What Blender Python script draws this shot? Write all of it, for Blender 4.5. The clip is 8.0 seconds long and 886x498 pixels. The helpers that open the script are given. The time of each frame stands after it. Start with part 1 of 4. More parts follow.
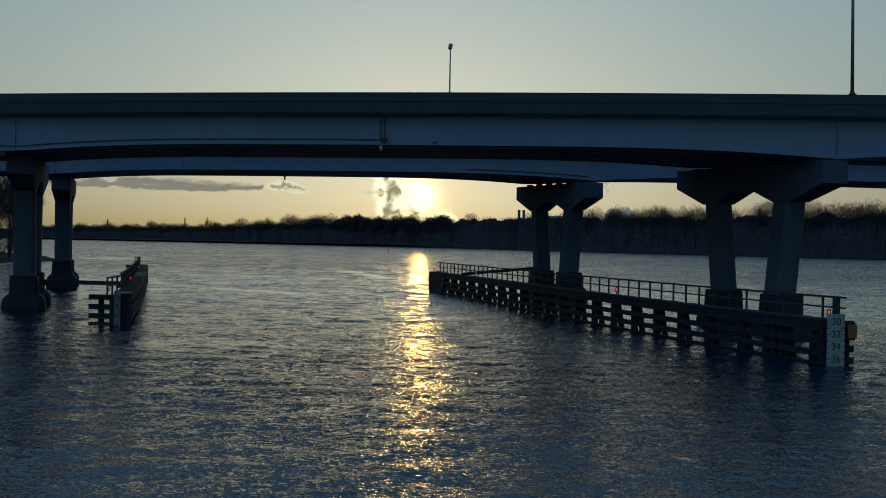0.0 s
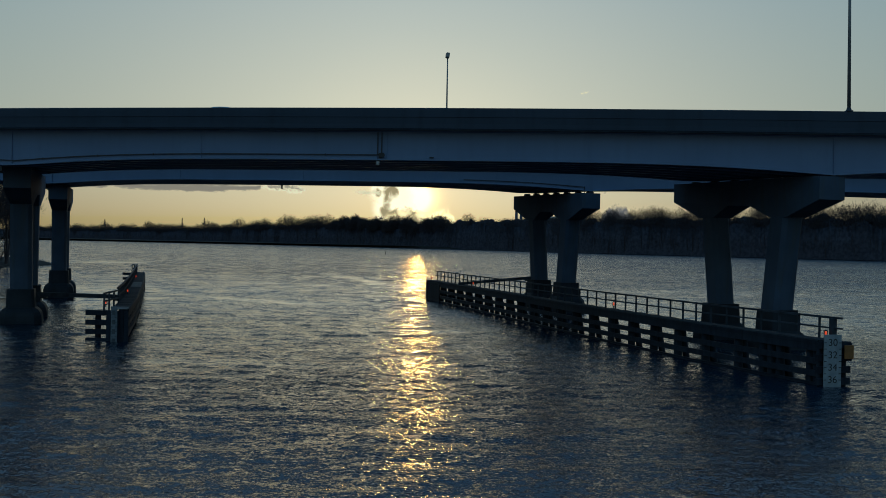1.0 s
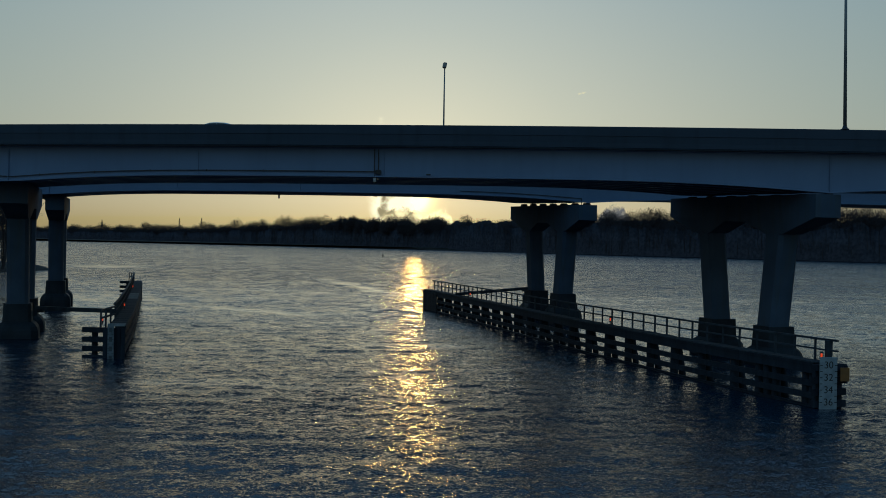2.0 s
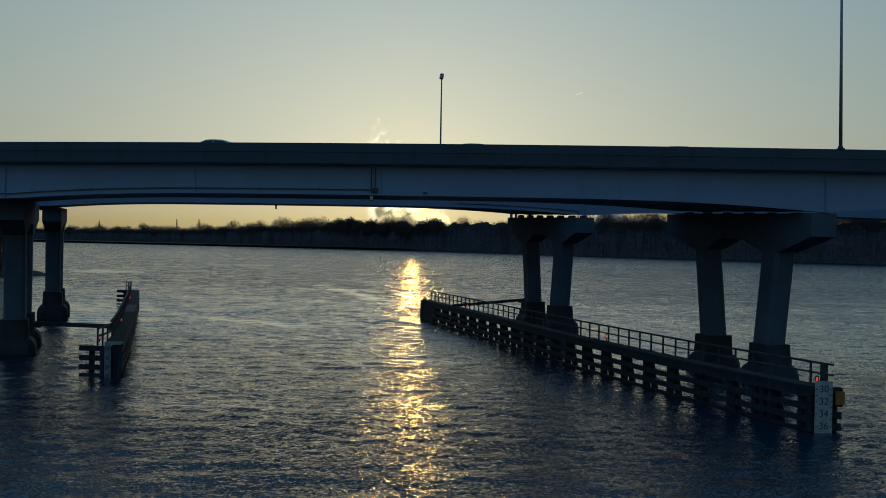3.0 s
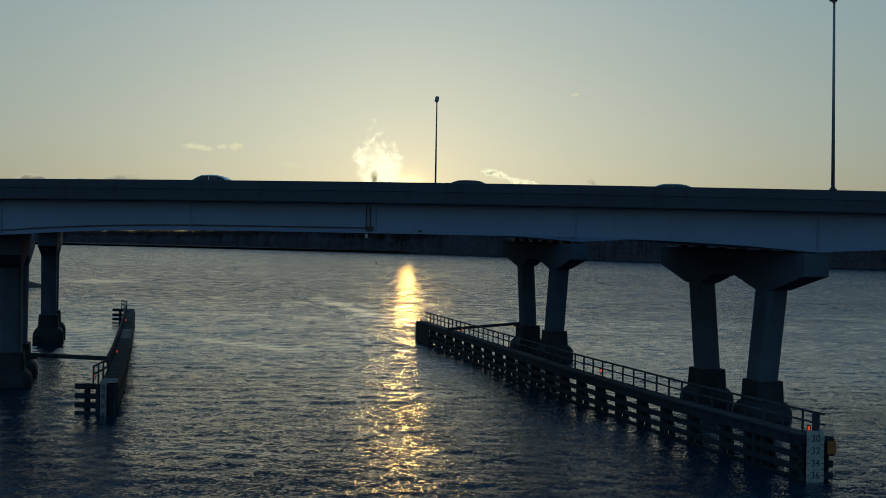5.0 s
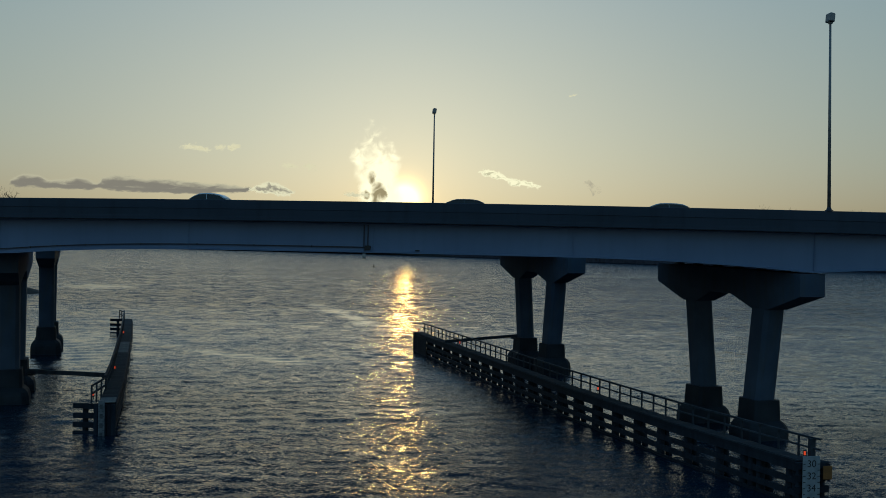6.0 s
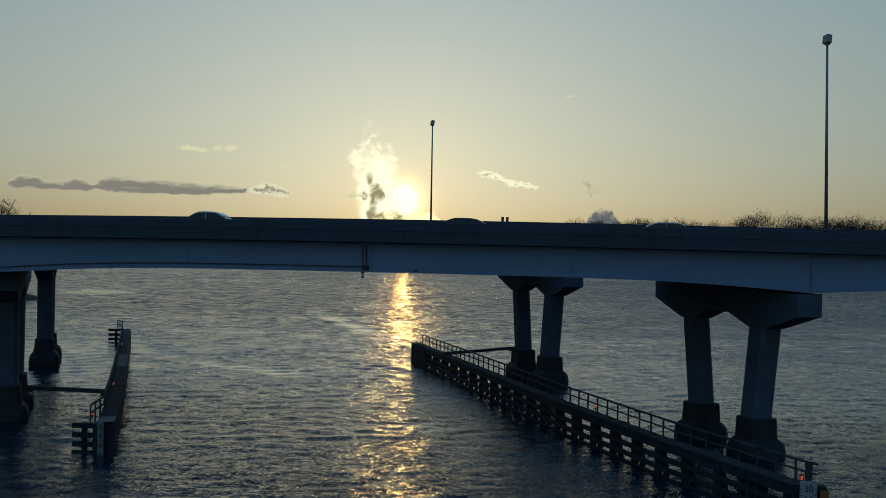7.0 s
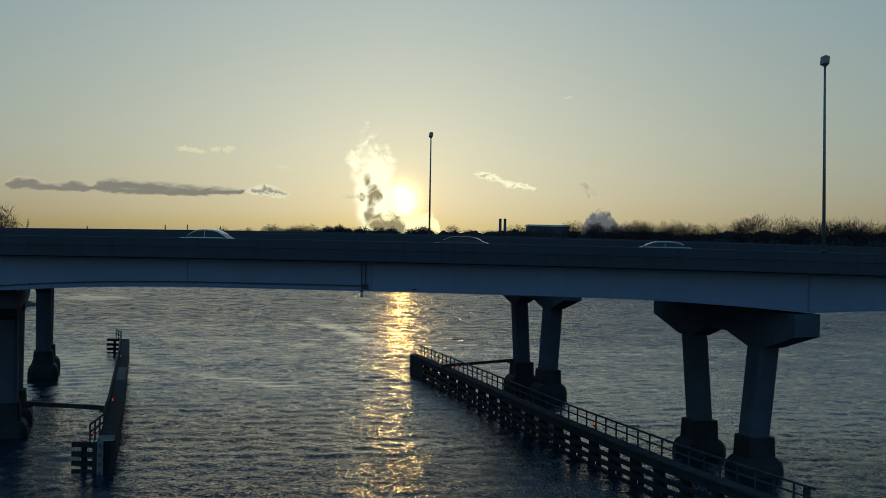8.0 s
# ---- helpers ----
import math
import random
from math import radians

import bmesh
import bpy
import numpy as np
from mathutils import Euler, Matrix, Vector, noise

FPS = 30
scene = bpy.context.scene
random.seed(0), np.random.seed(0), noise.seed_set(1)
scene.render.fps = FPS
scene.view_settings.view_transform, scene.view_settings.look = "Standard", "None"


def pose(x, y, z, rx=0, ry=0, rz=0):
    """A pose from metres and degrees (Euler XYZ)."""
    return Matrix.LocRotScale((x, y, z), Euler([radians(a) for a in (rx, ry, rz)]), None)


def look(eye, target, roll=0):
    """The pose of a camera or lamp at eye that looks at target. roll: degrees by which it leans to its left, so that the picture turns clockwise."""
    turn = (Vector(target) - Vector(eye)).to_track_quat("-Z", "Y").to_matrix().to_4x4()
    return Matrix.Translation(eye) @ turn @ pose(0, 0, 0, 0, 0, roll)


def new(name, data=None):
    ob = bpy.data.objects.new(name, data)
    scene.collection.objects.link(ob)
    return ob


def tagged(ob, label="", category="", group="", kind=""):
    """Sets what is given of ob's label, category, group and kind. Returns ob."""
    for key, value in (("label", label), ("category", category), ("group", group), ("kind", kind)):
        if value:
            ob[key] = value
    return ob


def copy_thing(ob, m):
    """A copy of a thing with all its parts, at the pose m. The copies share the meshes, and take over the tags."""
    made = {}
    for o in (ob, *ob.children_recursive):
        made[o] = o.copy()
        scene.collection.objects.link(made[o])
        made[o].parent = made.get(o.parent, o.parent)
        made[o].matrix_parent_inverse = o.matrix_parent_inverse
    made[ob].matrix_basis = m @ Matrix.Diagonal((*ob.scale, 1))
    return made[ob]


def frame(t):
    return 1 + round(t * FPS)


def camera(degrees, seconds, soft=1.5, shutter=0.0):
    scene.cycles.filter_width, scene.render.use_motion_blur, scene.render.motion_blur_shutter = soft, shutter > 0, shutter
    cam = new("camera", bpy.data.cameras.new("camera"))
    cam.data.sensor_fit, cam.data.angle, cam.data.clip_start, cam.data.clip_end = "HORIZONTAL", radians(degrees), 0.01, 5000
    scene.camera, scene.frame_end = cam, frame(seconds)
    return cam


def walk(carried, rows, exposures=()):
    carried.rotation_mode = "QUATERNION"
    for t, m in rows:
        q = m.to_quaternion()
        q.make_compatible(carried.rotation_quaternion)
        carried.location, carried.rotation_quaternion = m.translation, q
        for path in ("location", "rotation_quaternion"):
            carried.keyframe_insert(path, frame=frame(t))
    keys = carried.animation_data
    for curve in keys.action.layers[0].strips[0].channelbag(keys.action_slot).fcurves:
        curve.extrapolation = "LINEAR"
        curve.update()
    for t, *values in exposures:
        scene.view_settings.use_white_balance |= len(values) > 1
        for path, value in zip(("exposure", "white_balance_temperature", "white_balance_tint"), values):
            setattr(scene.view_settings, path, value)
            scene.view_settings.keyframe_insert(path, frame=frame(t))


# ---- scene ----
cam = camera(45.2, 8.0, 0.9)
PATH = [
    (0, (0.243, 0.316, 5.792), (0.1984, 2.3151, 5.7789), 1.00),
    (0.5, (0.243, 0.328, 6.296), (0.2004, 2.3277, 6.2830), 1.00),
    (1, (0.249, 0.326, 6.825), (0.2092, 2.3253, 6.8117), 1.00),
    (1.5, (0.261, 0.309, 7.376), (0.2234, 2.3091, 7.3625), 1.00),
    (3, (0.312, 0.189, 9.136), (0.2817, 2.1891, 9.1233), 1.00),
    (3.5, (0.330, 0.130, 9.751), (0.3011, 2.1294, 9.7382), 1.00),
    (4, (0.344, 0.062, 10.375), (0.3180, 2.0619, 10.3628), 1.00),
    (4.5, (0.355, -0.012, 11.007), (0.3306, 1.9878, 10.9949), 1.00),
    (6, (0.346, -0.262, 12.922), (0.3277, 1.7378, 12.9108), 1.00),
    (6.5, (0.324, -0.351, 13.558), (0.3078, 1.6494, 13.5478), 1.00),
    (7, (0.290, -0.440, 14.190), (0.2759, 1.5603, 14.1799), 1.00),
    (7.5, (0.242, -0.528, 14.814), (0.2302, 1.4719, 14.8046), 1.00),
    (8, (0.179, -0.615, 15.428), (0.1693, 1.3854, 15.4195), 1.00),
]
walk(cam, [(t, look(eye, target, roll)) for t, eye, target, roll in PATH], [(0.0, -0.5, 5260, -16), (8.0, -0.5, 5260, -16)])

# ---- sky, sun, exposure ----
SUN_AZ, SUN_EL = -2.7, 2.45          # degrees right of +y, above the horizon
world = bpy.data.worlds.new("evening_sky")
scene.world = world
world.use_nodes = True
wn = world.node_tree.nodes
sky = wn.new("ShaderNodeTexSky")
sky.sky_type = "NISHITA"
sky.sun_disc = False
sky.sun_elevation = radians(SUN_EL)
sky.sun_rotation = radians(SUN_AZ)
sky.altitude = 0
sky.air_density = 1.32
sky.dust_density = 2.2
sky.ozone_density = 2.6
veil = wn.new("ShaderNodeGamma")          # thin high haze evens out the evening sky
veil.inputs[1].default_value = 0.43
world.node_tree.links.new(sky.outputs[0], veil.inputs[0])
pale = wn.new("ShaderNodeHueSaturation")
pale.inputs["Hue"].default_value = 0.489
pale.inputs["Saturation"].default_value = 0.71
world.node_tree.links.new(veil.outputs[0], pale.inputs["Color"])
height = wn.new("ShaderNodeSeparateXYZ")          # the sky deepens to blue towards the zenith
world.node_tree.links.new(wn.new("ShaderNodeTexCoord").outputs["Generated"], height.inputs[0])
depth = wn.new("ShaderNodeMapRange")
depth.interpolation_type = "SMOOTHSTEP"
depth.inputs[1].default_value, depth.inputs[2].default_value = 0.13, 0.6
world.node_tree.links.new(height.outputs["Z"], depth.inputs[0])
zenith = wn.new("ShaderNodeMixRGB")
zenith.blend_type = "MULTIPLY"
zenith.inputs[2].default_value = (0.72, 1.02, 1.5, 1)
world.node_tree.links.new(depth.outputs[0], zenith.inputs[0])
world.node_tree.links.new(pale.outputs[0], zenith.inputs[1])
low = wn.new("ShaderNodeMapRange")
low.interpolation_type = "SMOOTHSTEP"
for k, v in enumerate((0.0, 0.09, 1.0, 0.0)):
    low.inputs[k + 1].default_value = v
world.node_tree.links.new(height.outputs["Z"], low.inputs[0])
blush = wn.new("ShaderNodeMixRGB")
blush.blend_type = "MULTIPLY"
blush.inputs[2].default_value = (1.0, 0.97, 0.985, 1)
world.node_tree.links.new(low.outputs[0], blush.inputs[0])
world.node_tree.links.new(zenith.outputs[0], blush.inputs[1])
world.node_tree.links.new(blush.outputs[0], wn["Background"].inputs[0])
wn["Background"].inputs[1].default_value = 0.375

sun_data = bpy.data.lights.new("sun", "SUN")
sun_data.energy = 0.045
sun_data.angle = radians(1.2)
sun_data.color = (1.0, 0.44, 0.1)
sun = new("sun", sun_data)
sun_dir = Vector((math.sin(radians(SUN_AZ)) * math.cos(radians(SUN_EL)), math.cos(radians(SUN_AZ)) * math.cos(radians(SUN_EL)), math.sin(radians(SUN_EL))))
sun.matrix_world = look(sun_dir * 100, (0, 0, 0))


# ---- materials ----
def material(name):
    m = bpy.data.materials.new(name)
    m.use_nodes = True
    return m, m.node_tree.nodes, m.node_tree.links, m.node_tree.nodes["Principled BSDF"]


def surface(name, dark, light, scale, rough=0.8, metal=0.0, bump=0.3, bump_scale=20.0, stretch=(1, 1, 1), streak=0.0, streak_colour=(0.05, 0.04, 0.03), detail=6, spread=(0.35, 0.65), distance=0.02, vary=0.0):
    """A worn surface: two tones at a large scale, fine grain as relief, and upright streaks of dirt."""
    m, nodes, links, bsdf = material(name)
    co = nodes.new("ShaderNodeTexCoord")
    mp = nodes.new("ShaderNodeMapping")
    mp.inputs["Scale"].default_value = stretch
    links.new(co.outputs["Object"], mp.inputs[0])
    big = nodes.new("ShaderNodeTexNoise")
    big.inputs["Scale"].default_value = scale
    big.inputs["Detail"].default_value = detail
    links.new(mp.outputs[0], big.inputs["Vector"])
    ramp = nodes.new("ShaderNodeValToRGB")
    ramp.color_ramp.elements[0].position, ramp.color_ramp.elements[1].position = spread
    ramp.color_ramp.elements[0].color = (*dark, 1)
    ramp.color_ramp.elements[1].color = (*light, 1)
    links.new(big.outputs[0], ramp.inputs[0])
    colour = ramp.outputs[0]
    if streak:
        sm = nodes.new("ShaderNodeMapping")
        sm.inputs["Scale"].default_value = (1.6, 1.6, 0.12)
        links.new(co.outputs["Object"], sm.inputs[0])
        sn = nodes.new("ShaderNodeTexNoise")
        sn.inputs["Scale"].default_value = 1.3
        sn.inputs["Detail"].default_value = 5
        links.new(sm.outputs[0], sn.inputs["Vector"])
        sr = nodes.new("ShaderNodeMapRange")
        sr.inputs[1].default_value, sr.inputs[2].default_value = 0.5, 0.75
        sr.inputs[3].default_value, sr.inputs[4].default_value = 0.0, streak
        links.new(sn.outputs[0], sr.inputs[0])
        mix = nodes.new("ShaderNodeMixRGB")
        mix.inputs[2].default_value = (*streak_colour, 1)
        links.new(sr.outputs[0], mix.inputs[0])
        links.new(colour, mix.inputs[1])
        colour = mix.outputs[0]
    if vary:
        info = nodes.new("ShaderNodeObjectInfo")
        vr = nodes.new("ShaderNodeMapRange")
        vr.inputs[3].default_value, vr.inputs[4].default_value = 1 - vary, 1 + vary
        links.new(info.outputs["Random"], vr.inputs[0])
        hsv = nodes.new("ShaderNodeHueSaturation")
        links.new(vr.outputs[0], hsv.inputs["Value"])
        links.new(colour, hsv.inputs["Color"])
        colour = hsv.outputs[0]
    links.new(colour, bsdf.inputs["Base Color"])
    fine = nodes.new("ShaderNodeTexNoise")
    fine.inputs["Scale"].default_value = bump_scale
    fine.inputs["Detail"].default_value = 8
    links.new(mp.outputs[0], fine.inputs["Vector"])
    bp = nodes.new("ShaderNodeBump")
    bp.inputs["Strength"].default_value = bump
    bp.inputs["Distance"].default_value = distance
    links.new(fine.outputs[0], bp.inputs["Height"])
    links.new(bp.outputs[0], bsdf.inputs["Normal"])
    rr = nodes.new("ShaderNodeMapRange")
    rr.inputs[3].default_value, rr.inputs[4].default_value = max(0.02, rough - 0.12), min(1.0, rough + 0.1)
    links.new(big.outputs[0], rr.inputs[0])
    links.new(rr.outputs[0], bsdf.inputs["Roughness"])
    bsdf.inputs["Metallic"].default_value = metal
    return m


def glow(name, colour, strength, base=(0.3, 0.02, 0.01)):
    m, nodes, links, bsdf = material(name)
    bsdf.inputs["Base Color"].default_value = (*base, 1)
    bsdf.inputs["Emission Color"].default_value = (*colour, 1)
    bsdf.inputs["Emission Strength"].default_value = strength
    return m


M_STEEL = surface("blue_grey_girder_paint", (0.138, 0.184, 0.3), (0.168, 0.22, 0.345), 0.25, 0.55, 0, 0.05, 6, streak=0.22, streak_colour=(0.1, 0.135, 0.2))
M_SOFFIT = surface("grey_soffit_concrete", (0.36, 0.33, 0.3), (0.48, 0.45, 0.41), 0.5, 0.9, 0, 0.2, 8)
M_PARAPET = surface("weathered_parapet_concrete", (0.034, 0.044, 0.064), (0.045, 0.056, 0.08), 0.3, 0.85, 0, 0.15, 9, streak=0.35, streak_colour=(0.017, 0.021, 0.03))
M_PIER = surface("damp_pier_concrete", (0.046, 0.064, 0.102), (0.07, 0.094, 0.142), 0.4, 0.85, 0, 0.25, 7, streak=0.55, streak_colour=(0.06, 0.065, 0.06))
M_WET = surface("wet_stained_concrete", (0.014, 0.018, 0.025), (0.032, 0.037, 0.046), 0.5, 0.7, 0, 0.3, 6, streak=0.5, streak_colour=(0.02, 0.024, 0.022))
M_ASPHALT = surface("asphalt", (0.04, 0.04, 0.042), (0.065, 0.064, 0.062), 0.6, 0.9, 0, 0.4, 30)
M_TIMBER = surface("tarred_timber", (0.012, 0.016, 0.024), (0.024, 0.03, 0.042), 1.2, 0.75, 0, 0.5, 9, stretch=(2.5, 2.5, 0.6), vary=0.25)
M_PLANK = surface("grey_walkway_plank", (0.026, 0.029, 0.034), (0.056, 0.059, 0.066), 1.0, 0.85, 0, 0.4, 12, vary=0.2)
M_PALE = surface("bleached_walkway_plank", (0.07, 0.068, 0.068), (0.24, 0.235, 0.23), 0.9, 0.85, 0, 0.4, 12, vary=0.3)
M_RAIL = surface("weathered_rail_timber", (0.028, 0.033, 0.042), (0.058, 0.066, 0.08), 1.4, 0.75, 0, 0.3, 14, vary=0.15)
M_POLE = surface("galvanised_pole", (0.17, 0.17, 0.17), (0.26, 0.25, 0.24), 1.5, 0.55, 0.3, 0.1, 20)
M_DARKMETAL = surface("dark_metal", (0.03, 0.03, 0.032), (0.06, 0.06, 0.062), 3, 0.5, 0.5, 0.1, 20)
M_WHITE = surface("weathered_white_board", (0.2, 0.22, 0.24), (0.31, 0.33, 0.345), 2.5, 0.7, 0, 0.1, 15, streak=0.5, streak_colour=(0.2, 0.19, 0.16))
M_BLACK = surface("black_numerals", (0.012, 0.012, 0.013), (0.03, 0.03, 0.03), 4, 0.7, 0, 0.1, 12)
M_YELLOW = surface("faded_yellow_panel", (0.15, 0.07, 0.016), (0.23, 0.1, 0.02), 3, 0.6, 0, 0.1, 12)
M_RED = glow("red_lantern_glass", (1.0, 0.07, 0.015), 1.0)
M_CLEAR = glow("pale_lantern_glass", (0.9, 0.95, 1.0), 0.02, (0.3, 0.32, 0.33))
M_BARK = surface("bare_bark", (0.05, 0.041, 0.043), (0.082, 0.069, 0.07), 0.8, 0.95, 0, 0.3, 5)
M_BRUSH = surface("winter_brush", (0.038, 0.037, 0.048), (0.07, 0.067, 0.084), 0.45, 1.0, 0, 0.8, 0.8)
M_BANK = surface("river_bank_earth", (0.02, 0.019, 0.018), (0.045, 0.04, 0.035), 0.05, 1.0, 0, 0.6, 0.6)
M_LIFT = surface("pale_roof_sheet", (0.66, 0.64, 0.62), (0.8, 0.78, 0.76), 0.1, 0.6)


def water_material():
    """Fine wind ripples on the modelled waves; smooth slicks drift between them, and the open reach far off is rougher."""
    m, nodes, links, bsdf = material("river_water")
    bsdf.inputs["Base Color"].default_value = (0.009, 0.019, 0.036, 1)
    bsdf.inputs["IOR"].default_value = 1.333
    co = nodes.new("ShaderNodeTexCoord")

    def noise_at(scale, stretch, detail, distortion=0.4, turn=12, out=0):
        mp = nodes.new("ShaderNodeMapping")
        mp.inputs["Scale"].default_value = stretch
        mp.inputs["Rotation"].default_value = (0, 0, radians(turn))
        links.new(co.outputs["Object"], mp.inputs[0])
        nz = nodes.new("ShaderNodeTexNoise")
        nz.inputs["Scale"].default_value = scale
        nz.inputs["Detail"].default_value = detail
        nz.inputs["Distortion"].default_value = distortion
        links.new(mp.outputs[0], nz.inputs["Vector"])
        return nz.outputs[out]

    def ramp(v, a, b, c, d):
        node = nodes.new("ShaderNodeMapRange")
        node.interpolation_type = "SMOOTHSTEP"
        for k, x in enumerate((a, b, c, d)):
            node.inputs[k + 1].default_value = x
        links.new(v, node.inputs[0])
        return node.outputs[0]

    def times(a, b):
        node = nodes.new("ShaderNodeMath")
        node.operation = "MULTIPLY"
        links.new(a, node.inputs[0])
        links.new(b, node.inputs[1])
        return node.outputs[0]

    slick = ramp(noise_at(0.045, (0.5, 1.6, 1), 3, 1.2, -8), 0.58, 0.7, 1.0, 0.5)
    gust = ramp(noise_at(0.02, (0.55, 1.5, 1), 5, 0.8, 12), 0.32, 0.68, 0.7, 1.1)
    # shelter of the west fender, and the current line off the east fender's far end
    for x, y, wide, deep, turn, calmest in ((-46, 122, 15, 34, 14, 0.3), (-19, 188, 3.6, 52, 17.6, 0.12), (-93, 278, 14, 26, 20, 0.1), (-24, 118, 3.0, 20, 50, 0.2)):
        mp = nodes.new("ShaderNodeMapping")
        mp.vector_type = "TEXTURE"
        mp.inputs["Location"].default_value = (x, y, 0)
        mp.inputs["Rotation"].default_value = (0, 0, radians(turn))
        mp.inputs["Scale"].default_value = (wide, deep, 1)
        links.new(co.outputs["Object"], mp.inputs[0])
        far = nodes.new("ShaderNodeVectorMath")
        far.operation = "LENGTH"
        links.new(mp.outputs[0], far.inputs[0])
        frayed = nodes.new("ShaderNodeMath")
        frayed.operation = "MULTIPLY_ADD"
        frayed.inputs[1].default_value = 2.6
        links.new(noise_at(0.16, (0.8, 1.2, 1), 5, 1.2), frayed.inputs[0])
        links.new(far.outputs["Value"], frayed.inputs[2])
        slick = times(slick, ramp(frayed.outputs[0], 1.5, 2.3, calmest, 1.0))
    sep = nodes.new("ShaderNodeSeparateXYZ")
    links.new(co.outputs["Object"], sep.inputs[0])
    strength = times(times(slick, gust), ramp(sep.outputs[1], 90.0, 300.0, 1.0, 1.5))      # the wind has a longer reach far out
    links.new(ramp(sep.outputs[1], 60.0, 300.0, 0.07, 0.13), bsdf.inputs["Roughness"])
    slope = None
    fetch = ramp(sep.outputs[1], 90.0, 260.0, 1.0, 5.5)      # the ripples grow on the open reach, the longer ones most
    chop = ramp(sep.outputs[1], 110.0, 220.0, 1.0, 1.2)
    for scale, stretch, amount, detail in ((0.28, (0.7, 1.0, 1), 0.12, 2), (0.8, (0.7, 1.2, 1), 0.25, 2), (2.2, (0.7, 1.15, 1), 0.42, 2), (6.5, (0.8, 1.1, 1), 0.8, 2), (17.0, (0.85, 1.05, 1), 0.8, 1)):
        ripple = nodes.new("ShaderNodeVectorMath")
        ripple.operation = "MULTIPLY_ADD"
        links.new(noise_at(scale, stretch, detail, 0.2, 12, 1), ripple.inputs[0])
        ripple.inputs[1].default_value = (amount * 1.1, amount, 0)
        ripple.inputs[2].default_value = (-amount * 0.55, -amount * 0.5, 0)
        grown = nodes.new("ShaderNodeVectorMath")
        grown.operation = "SCALE"
        links.new(ripple.outputs[0], grown.inputs[0])
        links.new(fetch if scale < 1 else chop, grown.inputs["Scale"])
        ripple = grown
        if slope:
            add = nodes.new("ShaderNodeVectorMath")
            links.new(slope.outputs[0], add.inputs[0])
            links.new(ripple.outputs[0], add.inputs[1])
            slope = add
        else:
            slope = ripple
    calm = nodes.new("ShaderNodeVectorMath")
    calm.operation = "SCALE"
    biased = nodes.new("ShaderNodeVectorMath")
    bias = nodes.new("ShaderNodeCombineXYZ")      # added lean of the normals to -y: the water mirrors higher, bluer sky
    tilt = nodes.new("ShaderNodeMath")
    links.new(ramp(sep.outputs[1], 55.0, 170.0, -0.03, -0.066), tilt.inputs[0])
    links.new(ramp(sep.outputs[1], 28.0, 75.0, -0.012, 0.0), tilt.inputs[1])      # and a little extra lean close in, to darken the near water
    links.new(tilt.outputs[0], bias.inputs[1])
    links.new(slope.outputs[0], biased.inputs[0])
    links.new(bias.outputs[0], biased.inputs[1])
    links.new(biased.outputs[0], calm.inputs[0])
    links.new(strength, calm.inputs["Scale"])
    swell = nodes.new("ShaderNodeNewGeometry")
    up = nodes.new("ShaderNodeVectorMath")
    links.new(calm.outputs[0], up.inputs[0])
    links.new(swell.outputs["Normal"], up.inputs[1])
    unit = nodes.new("ShaderNodeVectorMath")
    unit.operation = "NORMALIZE"
    links.new(up.outputs[0], unit.inputs[0])
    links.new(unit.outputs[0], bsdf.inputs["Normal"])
    return m


M_WATER = water_material()


# ---- building helpers ----
def finish(bm, mat, name, smooth=False):
    bmesh.ops.recalc_face_normals(bm, faces=bm.faces)
    me = bpy.data.meshes.new(name)
    bm.to_mesh(me)
    bm.free()
    me.materials.append(mat)
    if smooth:
        me.shade_smooth()
    return me


def part(name, bm, mat, parent, label="", smooth=False):
    """One mesh object under a thing or under a part."""
    ob = new(name, finish(bm, mat, name, smooth))
    ob.parent = parent
    if label:
        tagged(ob, label)
    return ob


def shared(name, me, parent, m):
    """A piece that shares its mesh with its likes."""
    ob = new(name, me)
    ob.parent = parent
    ob.matrix_basis = m
    return ob


def thing(name, label, category, group="", kind="", at=(0, 0, 0)):
    ob = new(name)
    ob.empty_display_size = 0.3
    ob.location = at
    return tagged(ob, label, category, group, kind)


def box(bm, centre, size, turn=0.0, bevel=0.0):
    """A box, its x side turned by turn radians about z, with bevelled edges."""
    got = bmesh.ops.create_cube(bm, size=1.0, matrix=Matrix.Translation(centre) @ Matrix.Rotation(turn, 4, "Z") @ Matrix.Diagonal((*size, 1)))
    if bevel:
        edges = list({e for v in got["verts"] for e in v.link_edges})
        bmesh.ops.bevel(bm, geom=edges, offset=bevel, segments=1, affect="EDGES")
    return bm


def bar(bm, a, b, wide, high, up=(0, 0, 1)):
    """A square bar from a to b."""
    a, b = Vector(a), Vector(b)
    ahead = (b - a).normalized()
    side = ahead.cross(Vector(up))
    side = side.normalized() if side.length > 1e-4 else Vector((1, 0, 0))
    over = side.cross(ahead).normalized()
    ring = [[bm.verts.new(p + side * sx * wide / 2 + over * sz * high / 2) for sx, sz in ((-1, -1), (1, -1), (1, 1), (-1, 1))] for p in (a, b)]
    for i in range(4):
        bm.faces.new((ring[0][i], ring[0][(i + 1) % 4], ring[1][(i + 1) % 4], ring[1][i]))
    bm.faces.new(ring[0][::-1])
    bm.faces.new(ring[1])
    return bm


